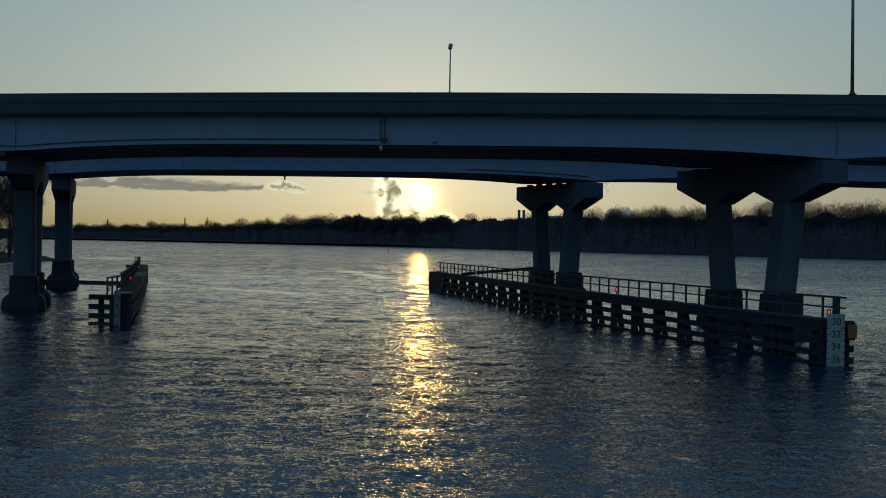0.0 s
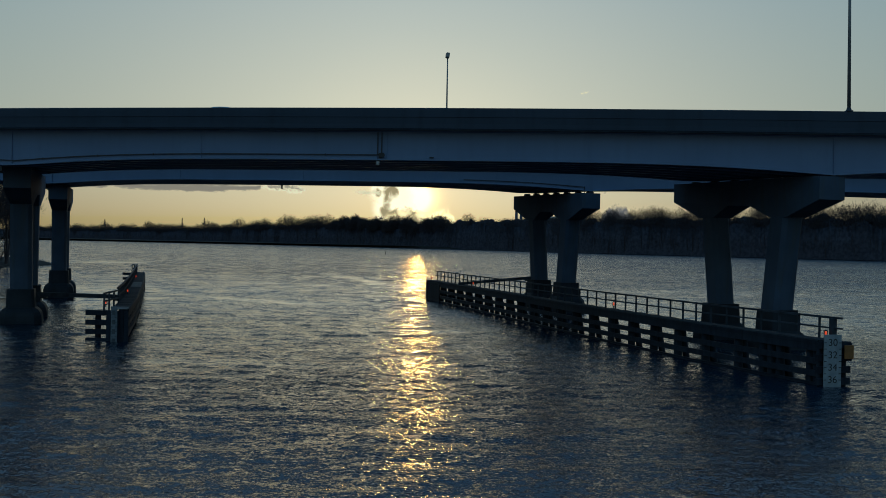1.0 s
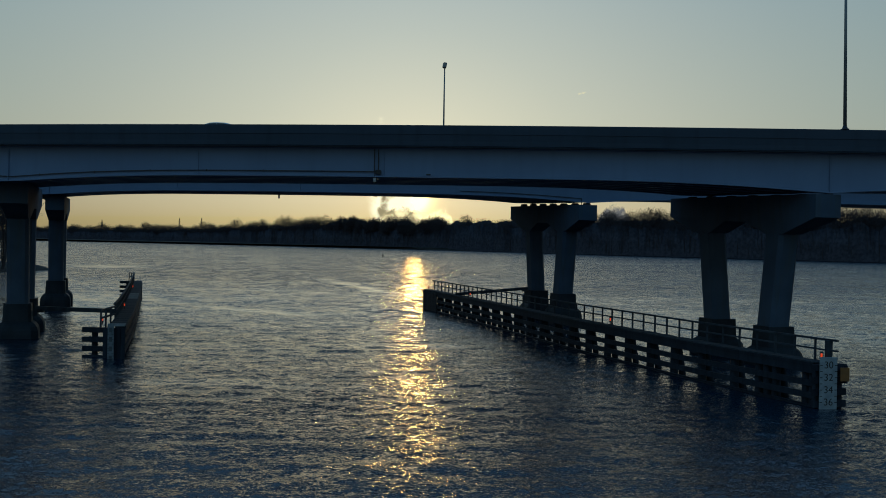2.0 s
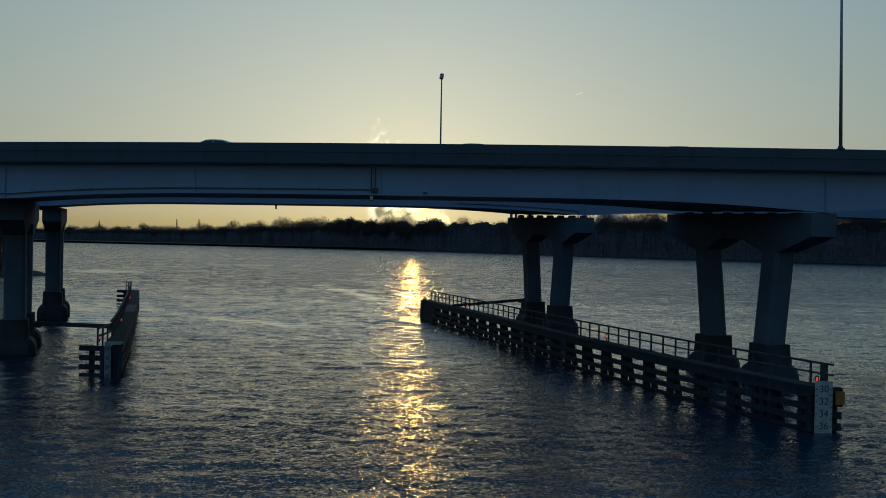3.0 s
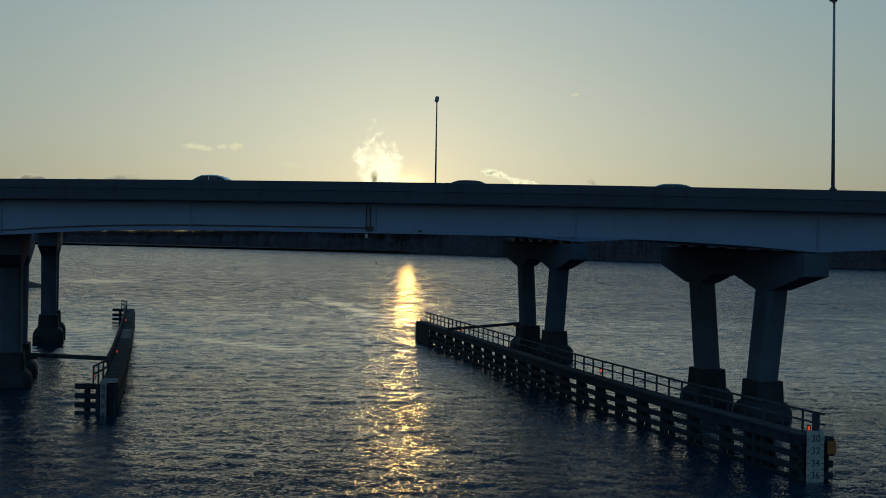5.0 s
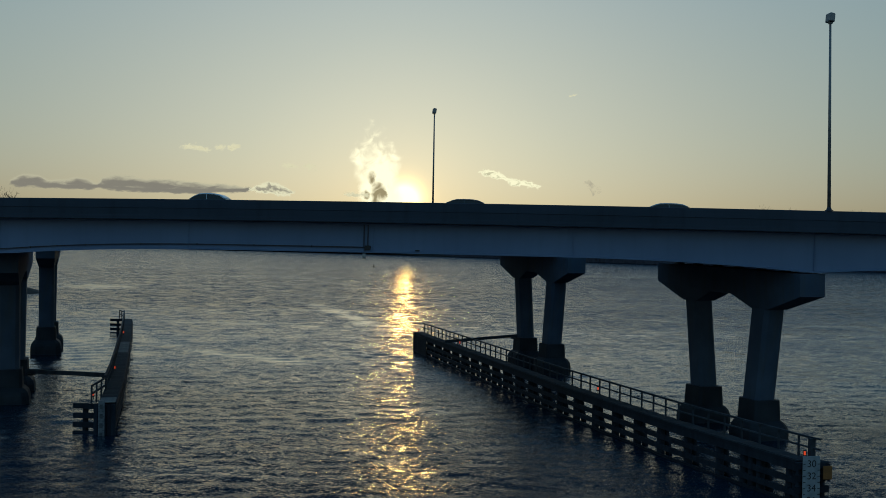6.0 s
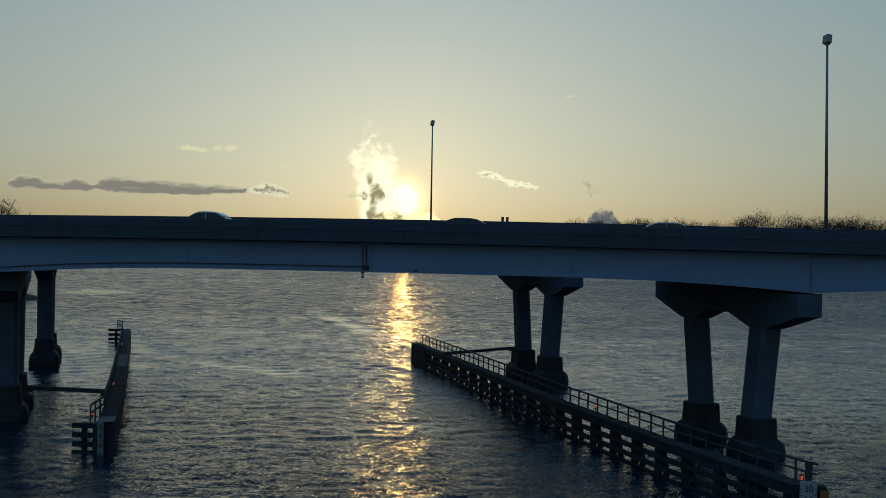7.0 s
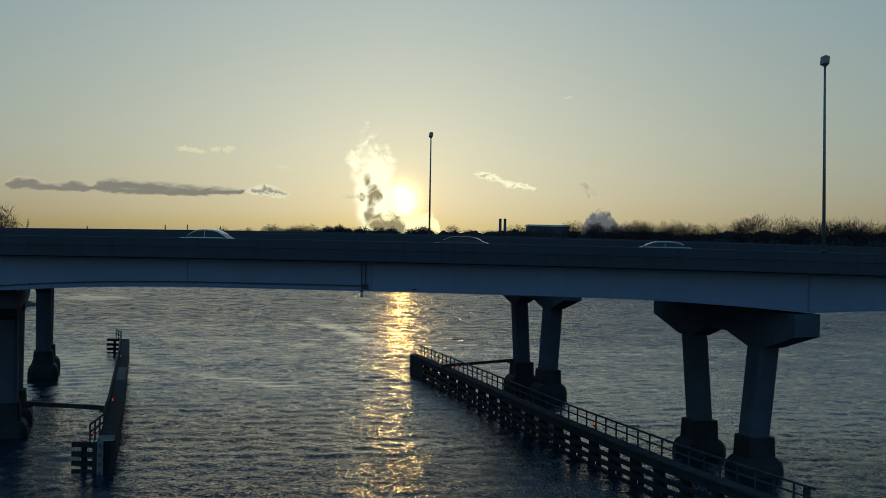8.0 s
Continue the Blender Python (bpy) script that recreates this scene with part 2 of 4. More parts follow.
def tube(bm, a, b, ra, rb, n=10):
    a, b = Vector(a), Vector(b)
    ahead = (b - a).normalized()
    side = ahead.orthogonal().normalized()
    over = ahead.cross(side)
    ring = [[bm.verts.new(p + (side * math.cos(k * math.tau / n) + over * math.sin(k * math.tau / n)) * r) for k in range(n)] for p, r in ((a, ra), (b, rb))]
    for i in range(n):
        bm.faces.new((ring[0][i], ring[0][(i + 1) % n], ring[1][(i + 1) % n], ring[1][i]))
    bm.faces.new(ring[0][::-1])
    bm.faces.new(ring[1])
    return bm


def loft(bm, rings, closed=True):
    """Skin between rings of equally many points, with end caps."""
    vs = [[bm.verts.new(p) for p in ring] for ring in rings]
    n = len(vs[0])
    for a, b in zip(vs, vs[1:]):
        for i in range(n):
            bm.faces.new((a[i], a[(i + 1) % n], b[(i + 1) % n], b[i]))
    if closed:
        bm.faces.new(vs[0][::-1])
        bm.faces.new(vs[-1])
    return bm


def prism_z(bm, x, y, half_x, half_y, chamfer, z0, z1, turn, grow0=0.0):
    """An upright block with chamfered corners; grow0 widens its foot."""
    rings = []
    for z, g in ((z0, grow0), (z1, 0.0)):
        a, b, c = half_x + g, half_y + g, chamfer
        pts = [(-a + c, -b), (a - c, -b), (a, -b + c), (a, b - c), (a - c, b), (-a + c, b), (-a, b - c), (-a, -b + c)]
        rings.append([(x + px * math.cos(turn) - py * math.sin(turn), y + px * math.sin(turn) + py * math.cos(turn), z) for px, py in pts])
    return loft(bm, rings)


def mesh_from(name, pts, faces, mat):
    me = bpy.data.meshes.new(name)
    me.vertices.add(len(pts))
    me.vertices.foreach_set("co", np.ascontiguousarray(pts, dtype=np.float32).ravel())
    k = faces.shape[1]
    me.loops.add(faces.size)
    me.loops.foreach_set("vertex_index", np.ascontiguousarray(faces, dtype=np.int32).ravel())
    me.polygons.add(len(faces))
    me.polygons.foreach_set("loop_start", np.arange(0, faces.size, k, dtype=np.int32))
    me.update(calc_edges=True)
    me.materials.append(mat)
    return me


# ---- plan ----
BRIDGE_AT = Vector((23.4, 67.6, 0))        # near fascia girder over the pier on the navigation side
ALONG = Vector((-1.0, 0.116, 0)).normalized()
ACROSS = Vector((0.116, 1.0, 0)).normalized()
PIER_DIR = Vector((-0.317, 0.948, 0)).normalized()
PIER_TURN = math.atan2(PIER_DIR.y, PIER_DIR.x)
SPAN = 55.3
SKEW = PIER_DIR.dot(ALONG) / PIER_DIR.dot(ACROSS)
SECOND = Vector((-11.0, 35.5, 0.52))           # from the first bridge to its twin
PIERS_APART = Vector((-11.0, 34.3, 0.35))
PIER_AT = Vector((20.4, 76.1, 0))
S0, S1 = -44.0, 100.0


def rail_z(s):
    return 15.6 - 0.22 * ((s - 38) / 38) ** 2


def cross(w):
    return 0.02 * w


def girder_depth(s, w):
    q = min(abs(s - SKEW * w - k * SPAN) for k in (-1, 0, 1, 2))
    return 1.95 + 0.56 * max(0.0, 1 - q / 17) ** 2.5


def on_bridge(s, w, z):
    return BRIDGE_AT + ALONG * s + ACROSS * w + Vector((0, 0, z + cross(w)))


STATIONS = [S0 + 2.0 * i for i in range(int((S1 - S0) / 2) + 1)]
GIRDERS = [0.3 + 2.45 * i for i in range(7)]
DECK_W0, DECK_W1 = -0.75, 15.75


# ---- river and banks ----
def shore_y(x):
    pts = ((-2600, 2300), (-900, 1800), (-600, 1620), (-385, 1430), (-204, 1240), (-63, 1088), (46, 940), (124, 800), (187, 720), (242, 645), (420, 560), (1200, 440), (2600, 380))
    for (xa, ya), (xb, yb) in zip(pts, pts[1:]):
        if xa <= x <= xb:
            return ya + (yb - ya) * (x - xa) / (xb - xa)
    return pts[0][1] if x < 0 else pts[-1][1]


WAVES_Y0, WAVES_Y1, WAVE_COLS = 5.0, 1750.0, 520


def river_waves():
    """The open reach as a grid of wind waves: many small trains, most of them running downwind along the channel."""
    r = np.random.default_rng(3)
    ys = [WAVES_Y0]
    while ys[-1] < WAVES_Y1:
        ys.append(ys[-1] + max(0.16, 0.0046 * ys[-1]))
    ys = np.array(ys)
    half = 16 + 0.62 * ys
    u = np.linspace(-1, 1, WAVE_COLS)
    x, y = half[:, None] * u[None, :], np.repeat(ys[:, None], WAVE_COLS, 1)
    step = np.maximum(np.gradient(ys), 2 * half / WAVE_COLS)
    z = np.zeros_like(x)
    fetch = np.interp(ys, (30, 100), (0.6, 1.5))[:, None]          # the waves grow away from the near shore
    for _ in range(WAVE_TRAINS):
        long = math.exp(r.uniform(math.log(0.5), math.log(3.6)))
        k, a = math.tau / long, r.normal(-1.35, 0.85)
        reach = np.clip((long / step - 2.5) / 2.5, 0, 1)[:, None]
        crest = np.cos(k * (x * math.cos(a) + y * math.sin(a)) + r.uniform(0, math.tau))
        patch = 0.7 + 0.3 * np.sin(x * r.normal(0, 0.06) + y * r.normal(0, 0.05) + r.uniform(0, math.tau))
        z += WAVE_SLOPE / k * reach * fetch * patch * (crest + 0.25 * crest * crest)
    z *= np.clip((1 - np.abs(u)) * 12, 0, 1)[None, :] * np.clip((ys - WAVES_Y0) / 2, 0, 1)[:, None]
    z[-1] = 0
    index = np.arange(x.size).reshape(x.shape)
    faces = np.stack([index[:-1, :-1], index[:-1, 1:], index[1:, 1:], index[1:, :-1]], -1).reshape(-1, 4)
    return np.stack([x, y, z], -1).reshape(-1, 3), faces


WAVE_TRAINS, WAVE_SLOPE = 70, 0.0165


def build_ground():
    pts, faces = river_waves()
    n = len(pts)
    corners = (0, WAVE_COLS - 1, n - 1, n - WAVE_COLS)
    wide = [n, n + 1, n + 2, n + 3]
    pts = np.concatenate([pts, np.array([(-4000, -4000, 0), (4000, -4000, 0), (4000, 4400, 0), (-4000, 4400, 0)], dtype=float)])
    ring = np.array([(wide[k], wide[(k + 1) % 4], corners[(k + 1) % 4], corners[k]) for k in range(4)])
    me = mesh_from("water", pts, np.concatenate([faces, ring]), M_WATER)
    me.shade_smooth()
    tagged(new("water", me), "dark rippled river water with evening reflections", "water", kind="structure")
    bm = bmesh.new()
    rows = []
    for i in range(161):
        x = -2600 + 32.5 * i
        y0 = shore_y(x) + 4 * noise.noise((x * 0.02, 0, 0))
        rows.append([bm.verts.new((x * (1 + 0.25 * k), y0 + dy, z)) for k, (dy, z) in enumerate(((-3, -0.8), (1, 0.5), (10, 2.2), (60, 2.6), (3000, 3.0)))])
    for a, b in zip(rows, rows[1:]):
        for k in range(4):
            bm.faces.new((a[k], b[k], b[k + 1], a[k + 1]))
    tagged(new("ground", finish(bm, M_BANK, "ground")), "dark far river bank under bare winter woods", "river bank", kind="structure")


build_ground()


# ---- bridges ----
def girder_mesh(bm, w):
    web, fl, ft = 0.03, 0.27, 0.06
    rings = []
    for s in STATIONS:
        zt = rail_z(s) - 1.45
        zb = zt - girder_depth(s, w)
        prof = [(-fl, zb), (fl, zb), (fl, zb + ft), (web, zb + ft + 0.02), (web, zt - 0.06), (fl - 0.05, zt - 0.05), (fl - 0.05, zt), (-fl + 0.05, zt), (-fl + 0.05, zt - 0.05), (-web, zt - 0.06), (-web, zb + ft + 0.02), (-fl, zb + ft)]
        rings.append([on_bridge(s, w + dw, z) for dw, z in prof])
    return loft(bm, rings)


def build_bridge():
    root = thing("road_bridge", "long blue-grey steel girder road bridge on concrete piers", "bridge", "twin road bridges")
    for i, w in enumerate(GIRDERS):
        g = part("girder", girder_mesh(bmesh.new(), w), M_STEEL, root, "pale blue-grey painted haunched steel girder")
        if i == 0:
            for s in (-14.5, 0.0, 15.3, 28.6, 41.5, SPAN):
                zt = rail_z(s) - 1.5
                d = girder_depth(s, w)
                sp = bmesh.new()
                bar(sp, on_bridge(s, w - 0.05, zt - d + 0.12), on_bridge(s, w - 0.05, zt - 0.06), 0.16 if s in (0.0, SPAN) else 0.1, 0.05, ALONG)
                part("stiffener", sp, M_STEEL, g)
    bm = bmesh.new()
    rings = []
    for s in STATIONS:
        zt = rail_z(s) - 1.45
        rings.append([on_bridge(s, w, z) for w, z in ((DECK_W0 + 0.3, zt + 0.1), (DECK_W0 + 1.0, zt + 0.02), (DECK_W1 - 1.0, zt + 0.02), (DECK_W1 - 0.3, zt + 0.1), (DECK_W1 - 0.3, zt + 0.4), (DECK_W0 + 0.3, zt + 0.4))])
    part("deck_slab", loft(bm, rings), M_SOFFIT, root, "grey concrete deck slab")
    for wa, wb in ((DECK_W0, DECK_W0 + 0.296), (DECK_W1 - 0.296, DECK_W1)):
        bm = bmesh.new()
        rings = []
        for s in STATIONS:
            zt = rail_z(s) - 1.45
            rings.append([on_bridge(s, w, z) for w, z in ((wa, zt + 0.1), (wb, zt + 0.1), (wb, zt + 0.4), (wa, zt + 0.4))])
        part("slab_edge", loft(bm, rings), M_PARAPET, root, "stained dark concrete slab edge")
    bm = bmesh.new()
    rings = []
    for s in STATIONS:
        zt = rail_z(s) - 1.045
        rings.append([on_bridge(s, w, z) for w, z in ((0.05, zt), (DECK_W1 - 0.8, zt), (DECK_W1 - 0.8, zt + 0.06), (0.05, zt + 0.06))])
    part("carriageway", loft(bm, rings), M_ASPHALT, root, "dark asphalt carriageway")
    for side in (0, 1):
        bm = bmesh.new()
        rings = []
        for s in STATIONS:
            zt = rail_z(s) + 0.2 * side          # the outer parapet is the taller one
            prof = ((0.06, zt - 1.05), (0.03, zt - 0.62), (0.0, zt - 0.6), (0.0, zt - 0.03), (0.03, zt), (0.25, zt), (0.28, zt - 0.03), (0.32, zt - 0.7), (0.5, zt - 0.98), (0.5, zt - 1.05))
            rings.append([on_bridge(s, DECK_W0 + 0.02 + dw if side == 0 else DECK_W1 - 0.02 - dw, z) for dw, z in prof])
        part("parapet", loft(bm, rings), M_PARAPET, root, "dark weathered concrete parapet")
    for k in (0, 1):
        for w in GIRDERS:
            s = SKEW * w + k * (SPAN + 0.9)
            zb = rail_z(s) - 1.45 - girder_depth(s, w)
            bm = bmesh.new()
            c = on_bridge(s, w, zb)
            box(bm, (c.x, c.y, c.z - 0.03), (0.56, 0.46, 0.06), PIER_TURN, 0.012)
            box(bm, (c.x, c.y, c.z - 0.21), (0.62, 0.56, 0.3), PIER_TURN, 0.02)
            part("bearing", bm, M_DARKMETAL, root)
    # cross frames between the girders
    for s in (7.0, 14.0, 21.0, 28.0, 35.0, 42.0, 49.0):
        bm = bmesh.new()
        for wa, wb in zip(GIRDERS, GIRDERS[1:]):
            z = rail_z(s) - 1.45
            bar(bm, on_bridge(s, wa + 0.03, z - 0.4), on_bridge(s, wb - 0.03, z - 0.4), 0.09, 0.12)
            bar(bm, on_bridge(s, wa + 0.03, z - 1.5), on_bridge(s, wb - 0.03, z - 1.5), 0.09, 0.12)
        part("cross_frame", bm, M_STEEL, root)
    return root


bridge = build_bridge()
twin = copy_thing(bridge, Matrix.Translation(SECOND))


def conduit_run(root, s0, s1, dz):
    """A service pipe low on the outer girder, with its saddles."""
    def at(t):
        return rail_z(t) - 1.45 - girder_depth(t, 0.3) + dz
    rings = []
    for k in range(15):
        t = s0 + (s1 - s0) * k / 14
        rings.append([on_bridge(t, w, at(t) + dy) for w, dy in ((0.17, -0.03), (0.23, -0.03), (0.23, 0.03), (0.17, 0.03))])
    pipe = part("conduit", loft(bmesh.new(), rings), M_DARKMETAL, root, "thin dark service conduit")
    for k in range(0, 15, 2):
        t = s0 + (s1 - s0) * k / 14
        bm = bmesh.new()
        bar(bm, on_bridge(t, 0.22, at(t) - 0.07), on_bridge(t, 0.22, at(t) + 0.07), 0.05, 0.05, ALONG)
        part("saddle", bm, M_DARKMETAL, pipe)


def conduit_drop(root, s, z0, z1):
    bm = bmesh.new()
    bar(bm, on_bridge(s, 0.18, rail_z(s) + z0), on_bridge(s, 0.18, rail_z(s) + z1), 0.06, 0.06, ALONG)
    part("conduit", bm, M_DARKMETAL, root, "thin dark service conduit")


conduit_run(bridge, 28.8, 57.0, 0.36)
conduit_run(bridge, 57.2, 99.0, 0.42)
conduit_run(twin, 12.4, 0.65, 0.36)
for s in (29.24, 28.97):
    conduit_drop(bridge, s, -1.55, -3.05)
conduit_drop(twin, 0.65, -3.55, -4.3)
bm = bmesh.new()
box(bm, on_bridge(28.97, 0.12, rail_z(29) - 3.08), (0.36, 0.14, 0.3), 0, 0.02)
part("junction_box", bm, M_DARKMETAL, bridge, "small dark junction box")
bm = bmesh.new()
box(bm, on_bridge(25.6, 0.14, rail_z(25.6) - 3.2), (0.3, 0.1, 0.1), 0, 0.02)
part("junction_box", bm, M_DARKMETAL, bridge, "small dark junction box")


def build_pier(at, lift):
    """A pier under one bridge; lift raises its cap to the girders."""
    root = thing("bridge_pier", "grey concrete hammerhead pier with two splayed columns", "pier", "bridge piers", at=at)
    side = Vector((PIER_DIR.y, -PIER_DIR.x, 0))

    def local(r, t, z):
        return PIER_DIR * r + side * t + Vector((0, 0, z))

    H = 9.0
    prof = [(-H, 9.9), (-5.35, 8.85), (-3.55, 8.85), (-1.3, 9.72), (1.3, 9.78), (3.55, 8.95), (5.35, 8.95), (H, 10.25)]
    top = [(H, 11.66), (-H, 11.36)]
    bm = bmesh.new()
    rings = []
    for t in (-1, 1):
        rings.append([local(r, t * (0.77 if z < 9 else 0.94), z + lift) for r, z in prof] + [local(r, t * 0.94, z + lift) for r, z in top])
    vs = [[bm.verts.new(p) for p in ring] for ring in rings]
    n = len(vs[0])
    for i in range(n):
        bm.faces.new((vs[0][i], vs[0][(i + 1) % n], vs[1][(i + 1) % n], vs[1][i]))
    bm.faces.new(vs[0])
    bm.faces.new(vs[1][::-1])
    bmesh.ops.bevel(bm, geom=[e for e in bm.edges if len(e.link_faces) == 2 and e.calc_face_angle(0) > 1.0], offset=0.04, segments=1, affect="EDGES")
    bmesh.ops.triangulate(bm, faces=bm.faces, ngon_method="EAR_CLIP")
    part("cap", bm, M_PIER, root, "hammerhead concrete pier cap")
    for sign in (-1, 1):
        zt = 9.3 + lift
        bm = bmesh.new()
        rings = []
        for r, z in ((sign * 3.5, 2.5), (sign * 4.47, zt)):
            a, b, c = (0.86, 0.74, 0.26) if sign > 0 else (0.95, 0.78, 0.26)
            pts = [(-a + c, -b), (a - c, -b), (a, -b + c), (a, b - c), (a - c, b), (-a + c, b), (-a, b - c), (-a, -b + c)]
            rings.append([local(r + p + (0.1 if sign < 0 else 0), q, z) for p, q in pts])
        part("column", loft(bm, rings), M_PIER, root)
        bm = bmesh.new()
        c = PIER_DIR * sign * 3.5
        prism_z(bm, c.x, c.y, 1.12, 0.98, 0.2, 1.25, 2.65, PIER_TURN, 0.06)
        part("pedestal", bm, M_WET, root)
        bm = bmesh.new()
        rings = []
        for z, g in ((-1.9, 0.5), (0.3, 0.5), (0.62, 0.47), (0.9, 0.38), (1.1, 0.23), (1.26, 0.03)):
            a, b, k = 1.2 + g, 1.06 + g, 0.25 + 0.5 * g
            pts = [(-a + k, -b), (a - k, -b), (a, -b + k), (a, b - k), (a - k, b), (-a + k, b), (-a, b - k), (-a, -b + k)]
            rings.append([local(sign * 3.5 + p, q, z) for p, q in pts])
        loft(bm, rings)
        part("footing", bm, M_WET, root, "dark wet flared footing")
    return root


LEFT_SPAN = Vector((-54.95, 9.0, 0))
for off, lift in ((Vector(), 0.0), (PIERS_APART, 0.0), (LEFT_SPAN + Vector((-0.42, 0, 0)), 0.3), (LEFT_SPAN + PIERS_APART + Vector((0.35, 0, 0)), 0.34)):
    build_pier(PIER_AT + off, lift)


# ---- lamps on the parapets ----
def build_lamp(foot, top):
    root = thing("street_lamp", "tall tapered grey metal street lamp on the bridge parapet", "street lamp", "bridge lamps", at=foot)
    h = top - foot[2]
    bm = bmesh.new()
    box(bm, (0, 0, 0.03), (0.4, 0.4, 0.06), 0.1, 0.015)
    tube(bm, (0, 0, 0.06), (0, 0, 0.24), 0.18, 0.12, 14)
    part("base_plate", bm, M_PARAPET, root)
    bm = bmesh.new()
    tube(bm, (0, 0, 0.2), (0, 0, h - 0.6), 0.115, 0.07, 14)
    part("pole", bm, M_POLE, root, smooth=True)
    bm = bmesh.new()
    box(bm, (0, 0, 0), (0.38, 0.55, 0.56), 0.25, 0.05)
    head = part("lamp_head", bm, M_POLE, root, "boxy grey floodlight head")
    head.location = (0, 0, h - 0.25)
    head.rotation_euler = (radians(-6), radians(7), 0)
    bm = bmesh.new()
    box(bm, (0, 0.02, -0.265), (0.34, 0.5, 0.03), 0.25, 0.01)
    part("lens", bm, M_WHITE, head)
    bm = bmesh.new()
    bar(bm, (0, 0, h - 0.62), (0, 0, h - 0.5), 0.24, 0.24)
    part("bracket", bm, M_POLE, root)
    return root


def lamp_at(s, w, shift, height):
    p = on_bridge(s, w, rail_z(s)) + shift
    return build_lamp((p.x, p.y, p.z), height)


lamp_at(-0.65, DECK_W0 + 0.17, Vector((0, 0, 0)), 27.75).rotation_euler = (0, radians(-0.7), 0)
lamp_at(16.3, DECK_W1 - 0.17, SECOND, 28.12)


# ---- fenders ----
def along_line(pts, step, offset=0.0):
    """Places every step metres along a polyline, as (point, direction, run)."""
    out, run, goal = [], 0.0, offset
    for a, b in zip(pts, pts[1:]):
        a, b = Vector((*a, 0)), Vector((*b, 0))
        d = (b - a).normalized()
        L = (b - a).length
        while goal <= run + L:
            out.append((a + d * (goal - run), d, goal))
            goal += step
        run += L
    return out


def offset_line(pts, dist):
    """The polyline moved sideways to its right by dist."""
    out = []
    for i, p in enumerate(pts):
        a, b = Vector((*pts[max(0, i - 1)], 0)), Vector((*pts[min(len(pts) - 1, i + 1)], 0))
        d = (b - a).normalized()
        out.append((p[0] + d.y * dist, p[1] - d.x * dist))
    return out


def cut_line(pts, run):
    """The polyline without its first run metres."""
    for i, (a, b) in enumerate(zip(pts, pts[1:])):
        d = math.dist(a, b)
        if run < d:
            return [(a[0] + (b[0] - a[0]) * run / d, a[1] + (b[1] - a[1]) * run / d)] + list(pts[i + 1:])
        run -= d


def run_bars(bm, pts, z, wide, high):
    for a, b in zip(pts, pts[1:]):
        bar(bm, (*a, z), (*b, z), wide, high)
    return bm


